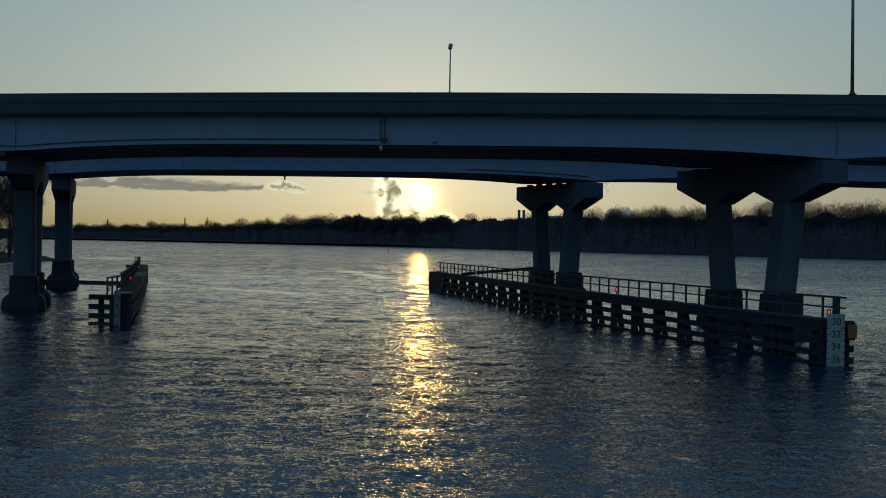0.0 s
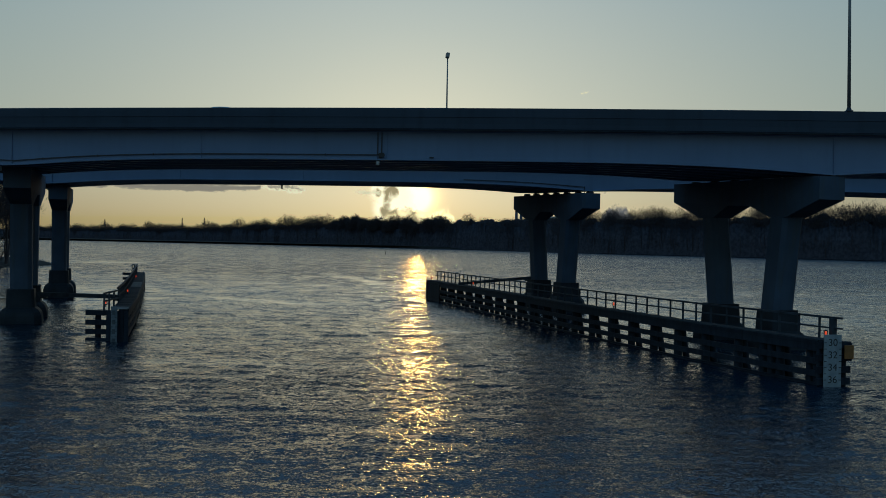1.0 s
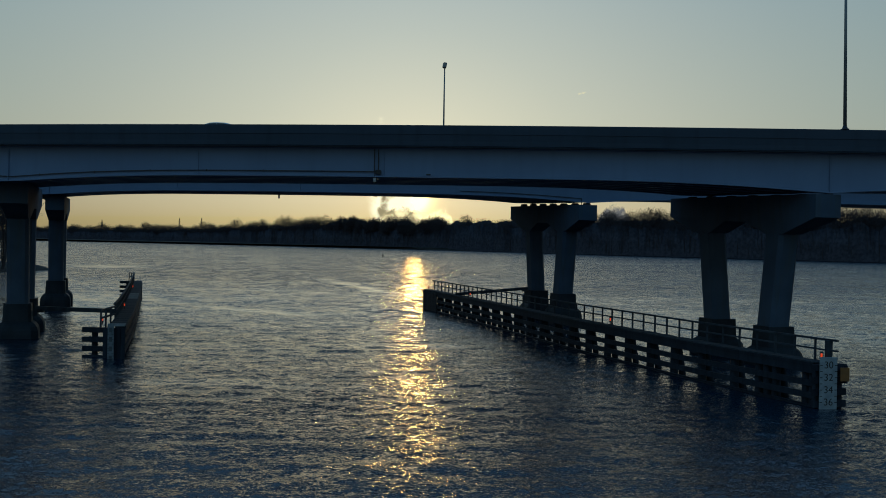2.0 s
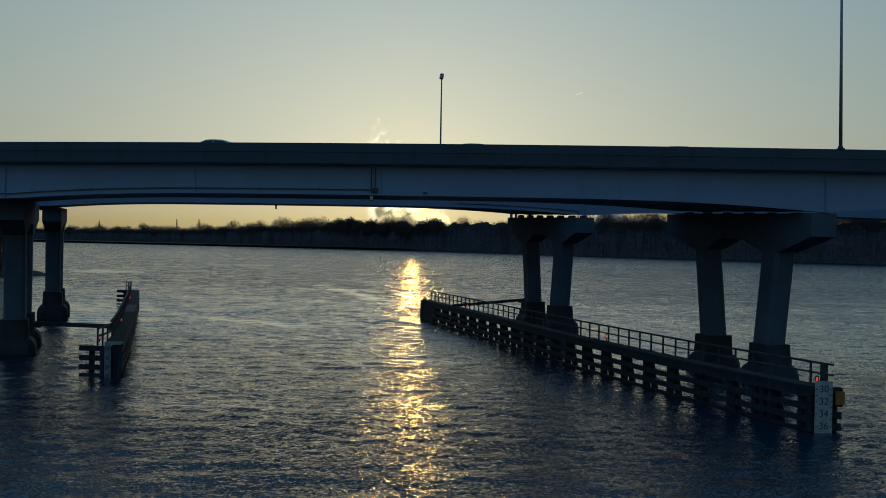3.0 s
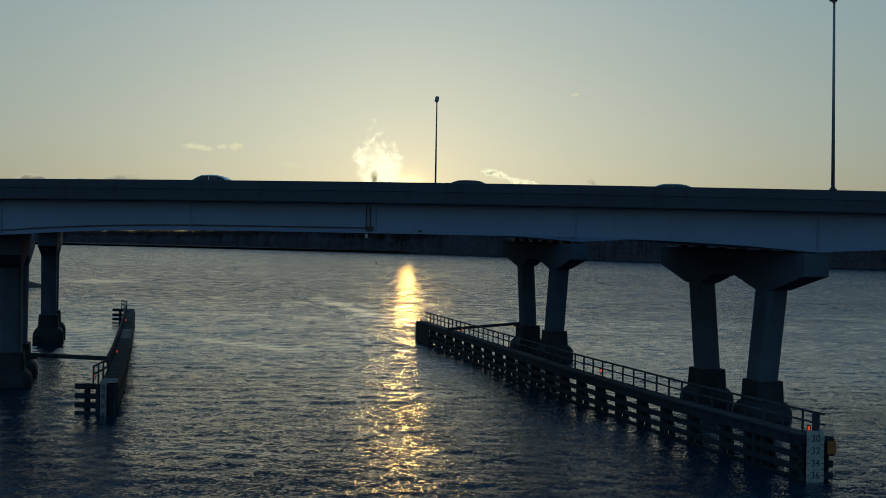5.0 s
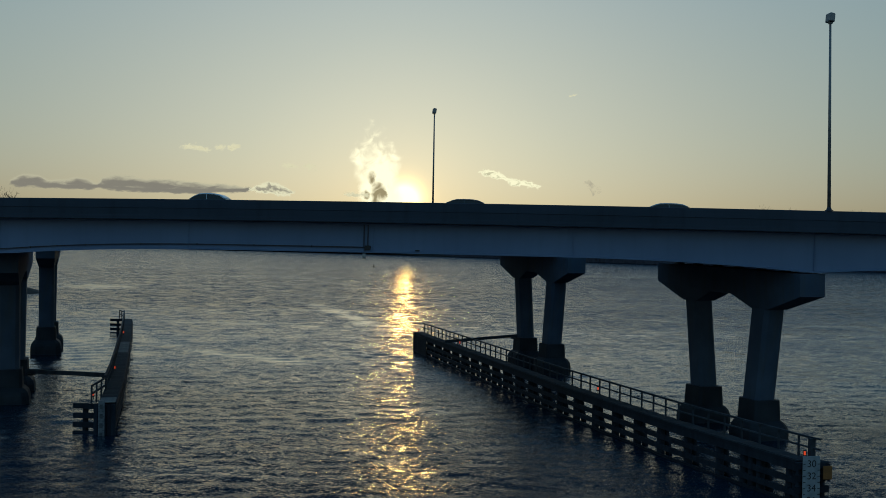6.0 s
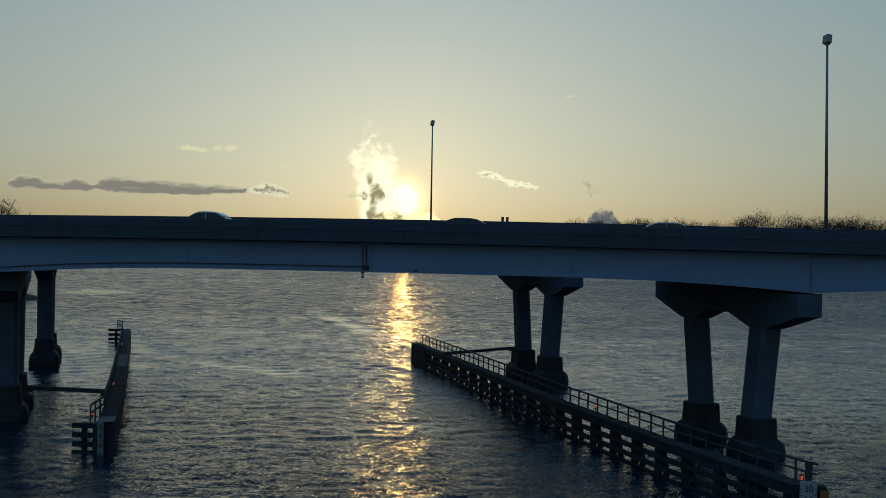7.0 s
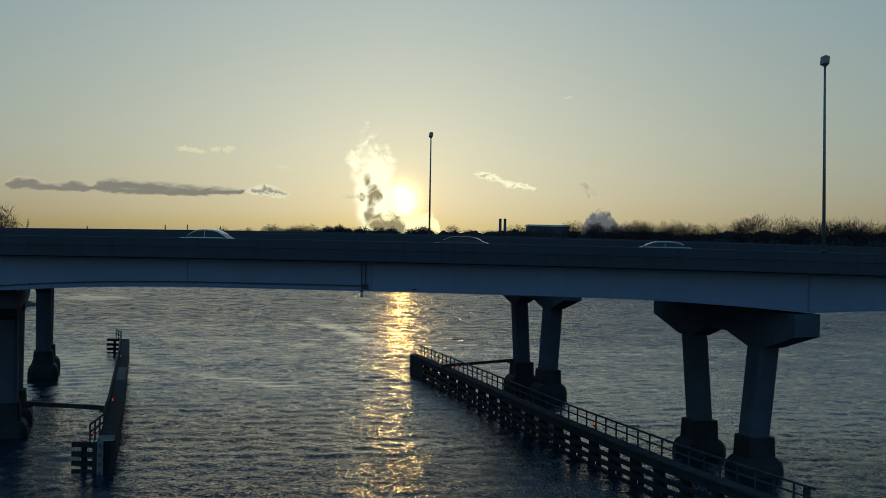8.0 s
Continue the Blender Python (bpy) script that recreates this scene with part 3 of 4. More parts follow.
def build_fender(face, away, wide, bents, sheeted, rail_from=0.0):
    """A timber fender: face is its line at the channel, from the near end; away = +1 if its walkway lies to the line's right."""
    root = thing("timber_fender", "long dark timber bridge fender with a railed plank walkway", "fender", "channel fenders")
    pile = bmesh.new()
    tube(pile, (0, 0, -2.0), (0, 0, 2.08), 0.27, 0.24, 10)
    pile_me = finish(pile, M_TIMBER, "pile", True)
    rake = bmesh.new()
    tube(rake, (0, -0.7, -2.0), (0, 0.0, 2.08), 0.23, 0.2, 10)
    rake_me = finish(rake, M_TIMBER, "raking_pile", True)
    # each bent is an upright pile behind the walers and a raking pile that props it
    for run in bents:
        (p, d, _), (q, _, _) = (along_line(offset_line(face, away * w), 999.0, run)[0] for w in (0.3, 0.55))
        shared("pile", pile_me, root, pose(p.x, p.y, 0.04 * math.sin(run * 3.3), 0.6 * math.sin(run), 0.6 * math.sin(run * 2.1), math.degrees(run * 7)))
        lean = Vector((d.y, -d.x, 0)) * away
        shared("raking_pile", rake_me, root, pose(q.x, q.y, 0.03 * math.sin(run * 2.7), 0, 0, math.degrees(math.atan2(lean.y, lean.x)) + 90 + 2 * math.sin(run)))
    for z, h in ((2.03, 0.5), (1.28, 0.3), (0.66, 0.3), (0.12, 0.2)):
        part("waler", run_bars(bmesh.new(), offset_line(face, away * 0.06), z, 0.2, h), M_TIMBER, root)
    part("fascia_beam", run_bars(bmesh.new(), offset_line(face, away * 0.01), 2.22, 0.16, 0.2), M_TIMBER, root)
    part("waler", run_bars(bmesh.new(), offset_line(face, away * wide), 2.1, 0.12, 0.3), M_TIMBER, root)
    # the far end is closed with upright sheeting on the channel side
    sheet = bmesh.new()
    box(sheet, (0, 0, 0.85), (0.3, 0.08, 2.5), 0, 0.012)
    sheet_me = finish(sheet, M_TIMBER, "sheeting_plank")
    for p, d, run in along_line(offset_line(face, away * -0.09), 0.31, sheeted):
        shared("sheeting_plank", sheet_me, root, Matrix.Translation((p.x, p.y, 0.03 * math.sin(run * 5))) @ Matrix.Rotation(math.atan2(d.y, d.x), 4, "Z"))
    # planks of the walkway
    plank = bmesh.new()
    box(plank, (0, 0, 0), (wide, 0.27, 0.07), 0, 0.012)
    plank_me = finish(plank, M_PLANK, "plank")
    pale_me = plank_me.copy()
    pale_me.materials[0] = M_PALE
    for p, d, run in along_line(offset_line(face, away * wide * 0.5), 0.29, 0.1):
        shared("plank", pale_me if away < 0 and (99.5 < p.y < 110 or p.y < 71.5) else plank_me, root, Matrix.Translation((p.x, p.y, 2.33 + 0.012 * math.sin(run * 3))) @ Matrix.Rotation(math.atan2(d.y, d.x) - math.pi / 2 + 0.01 * math.sin(run * 17), 4, "Z"))
    # railing on the side away from the channel
    post = bmesh.new()
    box(post, (0, 0, 0.52), (0.1, 0.1, 1.12), 0, 0.012)
    post_me = finish(post, M_RAIL, "post")
    rail_line = cut_line(offset_line(face, away * (wide - 0.07)), rail_from)
    for p, d, run in along_line(rail_line, 1.6, 1.0):
        shared("post", post_me, root, Matrix.Translation((p.x, p.y, 2.36)) @ Matrix.Rotation(math.atan2(d.y, d.x), 4, "Z"))
    if not rail_from:
        bm = bmesh.new()
        p = rail_line[0]
        box(bm, (p[0], p[1], 2.86), (0.3, 0.26, 1.14), 0.3, 0.02)
        part("end_post", bm, M_RAIL, root)
        # the top and middle rails run a little past the end post
        ahead = (Vector((*rail_line[0], 0)) - Vector((*rail_line[1], 0))).normalized()
        for z, h in ((3.44, 0.1), (2.92, 0.08)):
            bm = bmesh.new()
            bar(bm, (p[0], p[1], z), (p[0] + ahead.x * 0.5 + 0.12, p[1] + ahead.y * 0.5, z), 0.12, h)
            part("rail_end", bm, M_RAIL, root)
    for z, h in ((3.44, 0.1), (2.92, 0.08)):
        part("rail", run_bars(bmesh.new(), rail_line, z, 0.09 if z < 3 else 0.15, h), M_RAIL, root)
    return root


LOW = -0.25          # the west fender stands a little lower
RIGHT_FACE = [(17.9, 53.5), (13.7, 64.5), (8.75, 80.2), (3.05, 101.0), (-3.95, 126.0)]
LEFT_FACE = [(-21.7, 69.6), (-24.9, 81.5), (-27.6, 91.0), (-33.2, 110.5), (-42.2, 141.0)]


def bent_runs(first, step, grow, count):
    out = [first]
    for k in range(count - 1):
        out.append(out[-1] + step + grow * k)
    return out


build_fender(RIGHT_FACE, 1, 0.95, [0.35, 0.9, 3.3, 4.0, 4.7, 7.0] + bent_runs(10.2, 3.12, 0.025, 19), 70.0).location.z = -0.06
build_fender(LEFT_FACE, -1, 1.0, [0.4, 1.0] + bent_runs(3.3, 3.2, 0.0, 22), 70.0, 5.0).location.z = LOW


def build_fender_end(name_at, run, ahead, count, posts):
    """The short return of a fender: stub walers past its posts, square to the channel."""
    root = thing("fender_return", "dark stub walers and posts closing a timber fender end", "fender", "fender ends", at=(name_at[0], name_at[1], 0))
    d = Vector((*ahead, 0)).normalized()
    for z in (2.05, 1.42, 0.82, 0.24)[:count]:
        bm = bmesh.new()
        bar(bm, Vector((0, 0, z)), d * run + Vector((0, 0, z)), 0.24, 0.33)
        part("waler", bm, M_TIMBER, root)
    for r in posts:
        bm = bmesh.new()
        tube(bm, d * r + Vector((0, 0.24, -2)), d * r + Vector((0, 0.24, 2.2)), 0.2, 0.19, 9)
        part("pile", bm, M_TIMBER, root, smooth=True)
    return root


build_fender_end((17.75, 53.2), 1.9, (0.95, 0.32), 4, (0.3, 1.15, 1.6))
build_fender_end((-21.6, 69.2), 2.85, (-0.99, 0.12), 4, (0.4, 1.3, 2.1)).location.z = LOW
build_fender_end((-43.3, 142.3), 2.3, (-0.98, 0.14), 4, (0.3, 1.3)).location.z = LOW


def build_end_railing(a, b, posts):
    """A short timber railing splayed out past the walkway's end."""
    a, b = Vector((*a, 1.9)), Vector((*b, 1.9))
    root = thing("end_railing", "short dark timber railing at the fender end", "railing", "end railings", at=a)
    d = b - a
    for k in range(posts):
        bm = bmesh.new()
        p = d * k / (posts - 1)
        box(bm, (p.x, p.y, 0.5), (0.11, 0.11, 1.4), math.atan2(d.y, d.x), 0.012)
        part("post", bm, M_RAIL, root)
    for z in (0.62, 1.14):
        bm = bmesh.new()
        bar(bm, Vector((0, 0, z)), d + Vector((0, 0, z)), 0.12, 0.1)
        part("rail", bm, M_RAIL, root)


build_end_railing((-23.45, 70.1), (-23.9, 74.4), 4)
build_end_railing((-44.8, 144.0), (-43.2, 140.8), 3)


def build_end_board(at, turn, wide, high):
    root = thing("fender_end_board", "dark upright planks closing the far fender end", "fender", at=(*at, 0))
    n = int(wide / 0.3)
    for k in range(n):
        bm = bmesh.new()
        box(bm, ((k - n / 2 + 0.5) * 0.3 * math.cos(turn), (k - n / 2 + 0.5) * 0.3 * math.sin(turn), high / 2 - 0.6 + 0.03 * (k % 2)), (0.28, 0.1, high + 1.2), turn, 0.012)
        part("plank", bm, M_TIMBER, root)
    return root


build_end_board((-3.6, 126.2), 0.28, 1.3, 2.3)
build_end_board((-22.2, 69.0), -0.1, 1.5, 2.25 + LOW)


# ---- gauge boards, lanterns and panels ----
def writing(text, size, at, turn, parent):
    cu = bpy.data.curves.new("numeral", "FONT")
    cu.body, cu.size, cu.align_x, cu.align_y, cu.extrude = text, size, "CENTER", "CENTER", 0.004
    cu.materials.append(M_BLACK)
    ob = new("numeral", cu)
    ob.parent = parent
    ob.matrix_basis = Matrix.Translation(at) @ Matrix.Rotation(turn, 4, "Z") @ Matrix.Rotation(math.pi / 2, 4, "X")
    return ob


def build_gauge(at, turn, wide, texts, ink=M_BLACK, low=0.11, paint=M_WHITE):
    root = thing("clearance_gauge", "white clearance gauge board with black figures and ticks", "gauge board", "gauge boards", at=(*at, 0))
    bm = bmesh.new()
    box(bm, (0, 0, (2.53 + low) / 2), (wide, 0.06, 2.53 - low), turn, 0.01)
    part("board", bm, paint, root)
    right = Vector((math.cos(turn), math.sin(turn), 0))
    face = Vector((math.sin(turn), -math.cos(turn), 0)) * 0.034
    for k in range(7):
        z = 2.43 - 0.305 * k
        for side in (-1, 1):
            bm = bmesh.new()
            c = right * side * (wide / 2 - 0.075) + face
            box(bm, (c.x, c.y, z - 0.3), (0.13, 0.008, 0.035), turn)
            part("tick", bm, ink, root)
    for k, text in enumerate(texts):
        z = 2.13 - 0.61 * k
        if text:
            writing(text, 0.5, face * 1.1 + Vector((0, 0, z)), turn, root)
        else:
            bm = bmesh.new()
            c = face * 1.1
            box(bm, (c.x, c.y, z), (wide * 0.5, 0.008, 0.3), turn)
            part("figure_bar", bm, ink, root)
    return root


build_gauge((18.48, 53.1), 0.16, 0.92, ("30", "32", "34", "36"), low=-0.05).location.z = 0.06
M_FADED = surface("faded_marks", (0.05, 0.055, 0.06), (0.09, 0.095, 0.1), 4, 0.8)
M_OLD = surface("grimy_white_board", (0.1, 0.115, 0.13), (0.19, 0.2, 0.215), 3.5, 0.8, 0, 0.15, 15, streak=0.5, streak_colour=(0.08, 0.08, 0.075))
build_gauge((-22.32, 68.72), -0.25, 0.46, ("", "", "", ""), M_FADED, -0.2, M_OLD).location.z = LOW

panel = thing("yellow_sign", "faded yellow marker panel on the fender end", "sign", at=(19.38, 53.36, 1.72))
bm = bmesh.new()
box(bm, (0, 0, 0), (0.5, 0.05, 0.68), 0.2, 0.01)
part("board", bm, M_YELLOW, panel)
bm = bmesh.new()
box(bm, (0.1, 0.12, 0), (0.08, 0.2, 0.9), 0.35, 0.01)
part("bracket", bm, M_TIMBER, panel)


def build_lantern():
    root = thing("marker_lantern", "small lit red lantern on a short post", "navigation light", "red fender lanterns")
    bm = bmesh.new()
    tube(bm, (0, 0, 0), (0, 0, 0.16), 0.035, 0.035, 8)
    part("stem", bm, M_DARKMETAL, root)
    bm = bmesh.new()
    tube(bm, (0, 0, 0.16), (0, 0, 0.2), 0.11, 0.11, 12)
    tube(bm, (0, 0, 0.44), (0, 0, 0.5), 0.115, 0.06, 12)
    for a in range(4):
        x, y = 0.1 * math.cos(a * math.pi / 2 + 0.6), 0.1 * math.sin(a * math.pi / 2 + 0.6)
        bar(bm, (x, y, 0.2), (x, y, 0.44), 0.018, 0.018, (1, 0, 0))
    part("cage", bm, M_DARKMETAL, root)
    bm = bmesh.new()
    tube(bm, (0, 0, 0.23), (0, 0, 0.42), 0.045, 0.045, 12)
    part("lens", bm, M_RED, root, "glowing red glass", True)
    return root


lantern = build_lantern()
spots = [(18.35, 53.75, 2.28), (11.04, 76.85, 2.27), (1.25, 110.6, 2.27), (-23.5, 70.6, 2.1), (-26.6, 84.9, 2.15), (-36.0, 117.4, 2.1), (-3.5, 125.2, 2.27)]
lantern.location = spots[0]
for p in spots[1:]:
    copy_thing(lantern, Matrix.Translation(p))


def build_hanging_light(p):
    root = thing("hanging_channel_light", "small pale channel light hung under the girder", "navigation light", "channel lights", at=p)
    bm = bmesh.new()
    bar(bm, (0, 0, 0.0), (0, 0, 0.45), 0.05, 0.05, (1, 0, 0))
    part("hanger", bm, M_DARKMETAL, root)
    bm = bmesh.new()
    tube(bm, (0, 0, -0.32), (0, 0, -0.04), 0.1, 0.1, 12)
    part("lens", bm, M_CLEAR, root, smooth=True)
    bm = bmesh.new()
    tube(bm, (0, 0, -0.04), (0, 0, 0.05), 0.15, 0.07, 12)
    part("cap", bm, M_DARKMETAL, root)
    bm = bmesh.new()
    tube(bm, (0, 0, -0.38), (0, 0, -0.32), 0.12, 0.13, 12)
    part("base_ring", bm, M_DARKMETAL, root)


p = on_bridge(29.2, 0.1, rail_z(29) - 1.45 - girder_depth(29, 0.3) - 0.02)
build_hanging_light(tuple(p))
p = on_bridge(35.2, 15.2, rail_z(35) - 1.45 - girder_depth(35, 15) - 0.02) + SECOND
build_hanging_light(tuple(p))


def build_gangway(a, b, size):
    root = thing("access_beam", "straight dark beam bridging from pier to fender", "beam", "access beams", at=a)
    b = Vector(b) - Vector(a)
    bm = bmesh.new()
    bar(bm, (0, 0, 0), b, size, size)
    part("beam", bm, M_RAIL, root)
    for f in (0.06, 0.94):
        bm = bmesh.new()
        c = b * f
        box(bm, (c.x, c.y, c.z - size * 0.75), (size * 1.5, size * 1.5, size * 0.5), 0, 0.02)
        part("bracket", bm, M_DARKMETAL, root)


build_gangway((-33.6, 84.6, 2.1), (-26.3, 82.9, 2.1), 0.32)
build_gangway((-0.3, 113.5, 2.4), (7.4, 113.2, 3.2), 0.3)


# ---- cars ----
def car_paint(name, colour):
    m, nodes, links, bsdf = material(name)
    bsdf.inputs["Base Color"].default_value = (*colour, 1)
    bsdf.inputs["Roughness"].default_value = 0.3
    bsdf.inputs["Metallic"].default_value = 0.3
    bsdf.inputs["Coat Weight"].default_value = 0.6
    return m


M_GLASS = surface("dark_car_glass", (0.008, 0.009, 0.011), (0.014, 0.016, 0.018), 3, 0.3)
for damp in (M_TIMBER, M_PLANK, M_RAIL, M_WET, M_BARK, M_BRUSH, M_BANK):
    damp.node_tree.nodes["Principled BSDF"].inputs["Specular IOR Level"].default_value = 0.2
M_TYRE = surface("tyre_rubber", (0.015, 0.015, 0.015), (0.03, 0.03, 0.03), 8, 0.85)


def build_car(s, w, paint, label, tall=0.0):
    z = rail_z(s) - 0.985 + cross(w)
    base = BRIDGE_AT + ALONG * s + ACROSS * w
    root = thing("car", label, "car", "cars on the bridge", at=(base.x, base.y, z))
    root.rotation_euler = (0, 0, math.atan2(ALONG.y, ALONG.x))
    side = [(-2.2, 0.3), (-2.3, 0.5), (-2.28, 0.78), (-2.05, 0.93), (-1.5, 0.97), (0.95, 0.97), (1.6, 0.9), (2.1, 0.76), (2.3, 0.58), (2.26, 0.34)]
    bm = bmesh.new()
    loft(bm, [[(x * k, y, 0.62 + (zz - 0.62) * q) for x, zz in side] for y, k, q in ((-0.9, 0.94, 0.8), (-0.86, 0.985, 0.94), (-0.74, 1.0, 1.0), (0.74, 1.0, 1.0), (0.86, 0.985, 0.94), (0.9, 0.94, 0.8))])
    part("body", bm, paint, root, smooth=True)
    arch = [(-1.95, 0.94), (-1.6, 1.12), (-1.25, 1.29), (-0.85, 1.36), (-0.25, 1.38), (0.25, 1.36), (0.55, 1.27), (0.95, 1.07), (1.25, 0.94)]
    arch = [(x, z + tall * (z - 0.94) / 0.5) for x, z in arch]
    bm = bmesh.new()
    loft(bm, [[(x, y * (1 - 0.28 * (z - 0.94)), z) for x, z in arch] for y in (-0.8, 0.8)])
    part("cabin_glass", bm, M_GLASS, root)
    bm = bmesh.new()
    rim = [[(x, y * (1 - 0.28 * (z - 0.94)), z + lift) for y, lift in ((-0.82, -0.05), (-0.80, 0.02), (-0.6, 0.05), (0.6, 0.05), (0.8, 0.02), (0.82, -0.05))] for x, z in arch[1:-1]]
    loft(bm, rim)
    part("roof", bm, paint, root, smooth=True)
    for y in (-0.8, 0.8):
        bm = bmesh.new()
        bar(bm, (-0.35, y * 1.0, 0.94), (-0.3, y * (1 - 0.28 * 0.5) * 1.01, 1.36 + tall), 0.09, 0.03, (1, 0, 0))
        part("pillar", bm, paint, root)
    for x in (-1.4, 1.4):
        for y in (-0.84, 0.84):
            bm = bmesh.new()
            tube(bm, (x, y - 0.1, 0.32), (x, y + 0.1, 0.32), 0.32, 0.32, 18)
            wheel = part("wheel", bm, M_TYRE, root)
            bm = bmesh.new()
            tube(bm, (x, y - 0.11, 0.32), (x, y + 0.11, 0.32), 0.19, 0.19, 12)
            part("rim", bm, M_POLE, wheel)
    return root


build_car(41.8, 4.4, car_paint("silver_car_paint", (0.62, 0.64, 0.67)), "silver saloon car driving on the bridge", 0.12)
build_car(23.2, 4.4, car_paint("dark_car_paint", (0.05, 0.052, 0.06)), "dark estate car driving on the bridge", -0.08)
build_car(9.2, 4.4, car_paint("grey_car_paint", (0.3, 0.32, 0.34)), "grey saloon car driving on the bridge", -0.1)


# ---- woods ----
rng = np.random.default_rng(7)


def branch_segments(height, seed, thin=0.0016, limbs=14, branches=3, twigs=2, spread=1.0):
    """A bare tree as rows of start, end and two radii: a trunk, limbs that arch up to a rounded crown, branches and twigs."""
    r = np.random.default_rng(seed)
    out = []
    up = np.array([0.0, 0.0, 1.0])

    def arch(a, b, rise, ra, rb, n):
        """A bough that sets off upwards from a and bends over to b; returns its joints."""
        mid = a * 0.5 + b * 0.5 + up * rise * np.linalg.norm(b - a) + r.normal(0, 0.04, 3) * np.linalg.norm(b - a)
        last, joints = a, []
        for k in range(1, n + 1):
            f = k / n
            p = a * (1 - f) ** 2 + mid * 2 * f * (1 - f) + b * f * f
            out.append((*last, *p, ra + (rb - ra) * (k - 1) / n, ra + (rb - ra) * f))
            joints.append((p, (p - last) / (np.linalg.norm(p - last) + 1e-9)))
            last = p
        return joints

    crown, radii = np.array([0, 0, 0.62]), np.array([0.3 * spread, 0.3 * spread, 0.33])

    def rim(low=-0.35):
        """A place near the crown's outline."""
        while True:
            d = r.normal(0, 1, 3)
            d /= np.linalg.norm(d)
            if d[2] > low:
                return crown + d * radii * r.uniform(0.78, 1.0)

    trunk = arch(np.zeros(3), np.array([r.normal(0, 0.03), r.normal(0, 0.03), 0.5]), 0.0, 0.012, 0.006, 6)
    for _ in range(limbs):
        bough = arch(trunk[r.integers(1, 6)][0], rim(), 0.06, 0.004, max(thin, 0.0016), 5)
        for p, d in bough[1:]:
            for _ in range(branches):
                way = d * 0.5 + up * 0.35 + r.normal(0, 0.6, 3)
                branch = arch(p, p + way / np.linalg.norm(way) * r.uniform(0.04, 0.1), 0.02, max(thin, 0.0018), thin, 2)
                for q, e in branch:
                    for _ in range(twigs):
                        w = e + up * 0.4 + r.normal(0, 0.5, 3)
                        w *= r.uniform(0.018, 0.04) / np.linalg.norm(w)
                        out.append((*q, *(q + w), thin, thin * 0.6))
    a = np.array(out) * height
    return a


def prisms(seg, n=3):
    """Open n-sided tapered prisms on rows of segments: points and faces."""
    a, b, ra, rb = seg[:, 0:3], seg[:, 3:6], seg[:, 6], seg[:, 7]
    d = b - a
    d /= np.linalg.norm(d, axis=1)[:, None] + 1e-9
    ref = np.where(np.abs(d[:, 2:3]) > 0.9, np.array([[1.0, 0, 0]]), np.array([[0, 0, 1.0]]))
    u = np.cross(d, ref)
    u /= np.linalg.norm(u, axis=1)[:, None]
    v = np.cross(d, u)
    ring = []
    for p, rad in ((a, ra), (b, rb)):
        for k in range(n):
            t = k * math.tau / n
            ring.append(p + (u * math.cos(t) + v * math.sin(t)) * rad[:, None])
    pts = np.stack(ring, 1).reshape(-1, 3)
    base = np.arange(len(seg))[:, None] * 2 * n
    faces = np.concatenate([np.concatenate([base + k, base + (k + 1) % n, base + n + (k + 1) % n, base + n + k], 1) for k in range(n)])
    return pts, faces


def wood_height(x):
    pts = ((-700, 25), (-500, 26), (-360, 27), (-250, 31), (-170, 36), (-90, 34), (-20, 33), (50, 33.5), (95, 35), (118, 39), (170, 38), (240, 39), (420, 35), (800, 30))
    for (xa, ha), (xb, hb) in zip(pts, pts[1:]):
        if xa <= x <= xb:
            return ha + (hb - ha) * (x - xa) / (xb - xa)
    return 22.0


def planted(seg, x, y, z, height, wide):
    """A copy of a unit tree, turned at random, at its place and size."""
    a = rng.uniform(0, math.tau)
    turn = np.array([[math.cos(a), -math.sin(a), 0], [math.sin(a), math.cos(a), 0], [0, 0, 1]])
    out = seg.copy()
    for c in (0, 3):
        out[:, c:c + 3] = out[:, c:c + 3] @ turn.T * np.array([height * wide, height * wide, height]) + np.array([x, y, z])
    out[:, 6:] *= height
    return out


def joined(rows):
    """One mesh's points and faces from many rows of segments."""
    return prisms(np.concatenate(rows))


def tufts(x, y, z, height, wide, count, thick):
    """Sprays of fine twigs that fill a rounded crown and thin out to its rim, as slivers."""
    d = rng.normal(0, 1, (count, 3))
    d /= np.linalg.norm(d, axis=1)[:, None]
    d[:, 2] = np.where(d[:, 2] < -0.45, -d[:, 2], d[:, 2])
    reach = rng.uniform(0, 1, count) ** 0.4 * rng.uniform(0.8, 1.05, count)
    lobes = 1 + 0.16 * np.sin(3 * np.arctan2(d[:, 1], d[:, 0]) + rng.uniform(0, 6)) * np.sin(4 * d[:, 2] + rng.uniform(0, 6))
    p = np.array([x, y, z + 0.6 * height]) + d * (reach * lobes)[:, None] * np.array([0.3 * wide, 0.3 * wide, 0.36]) * height
    w = d * 0.7 + np.array([0, 0, 0.45]) + rng.normal(0, 0.4, (count, 3))
    w *= (rng.uniform(0.025, 0.055, count) * height / np.linalg.norm(w, axis=1))[:, None]
    side = np.cross(w, rng.normal(0, 1, (count, 3)))
    side *= thick * height / (np.linalg.norm(side, axis=1)[:, None] + 1e-9)
    return np.stack([p - side, p + side, p + w], 1).reshape(-1, 3)


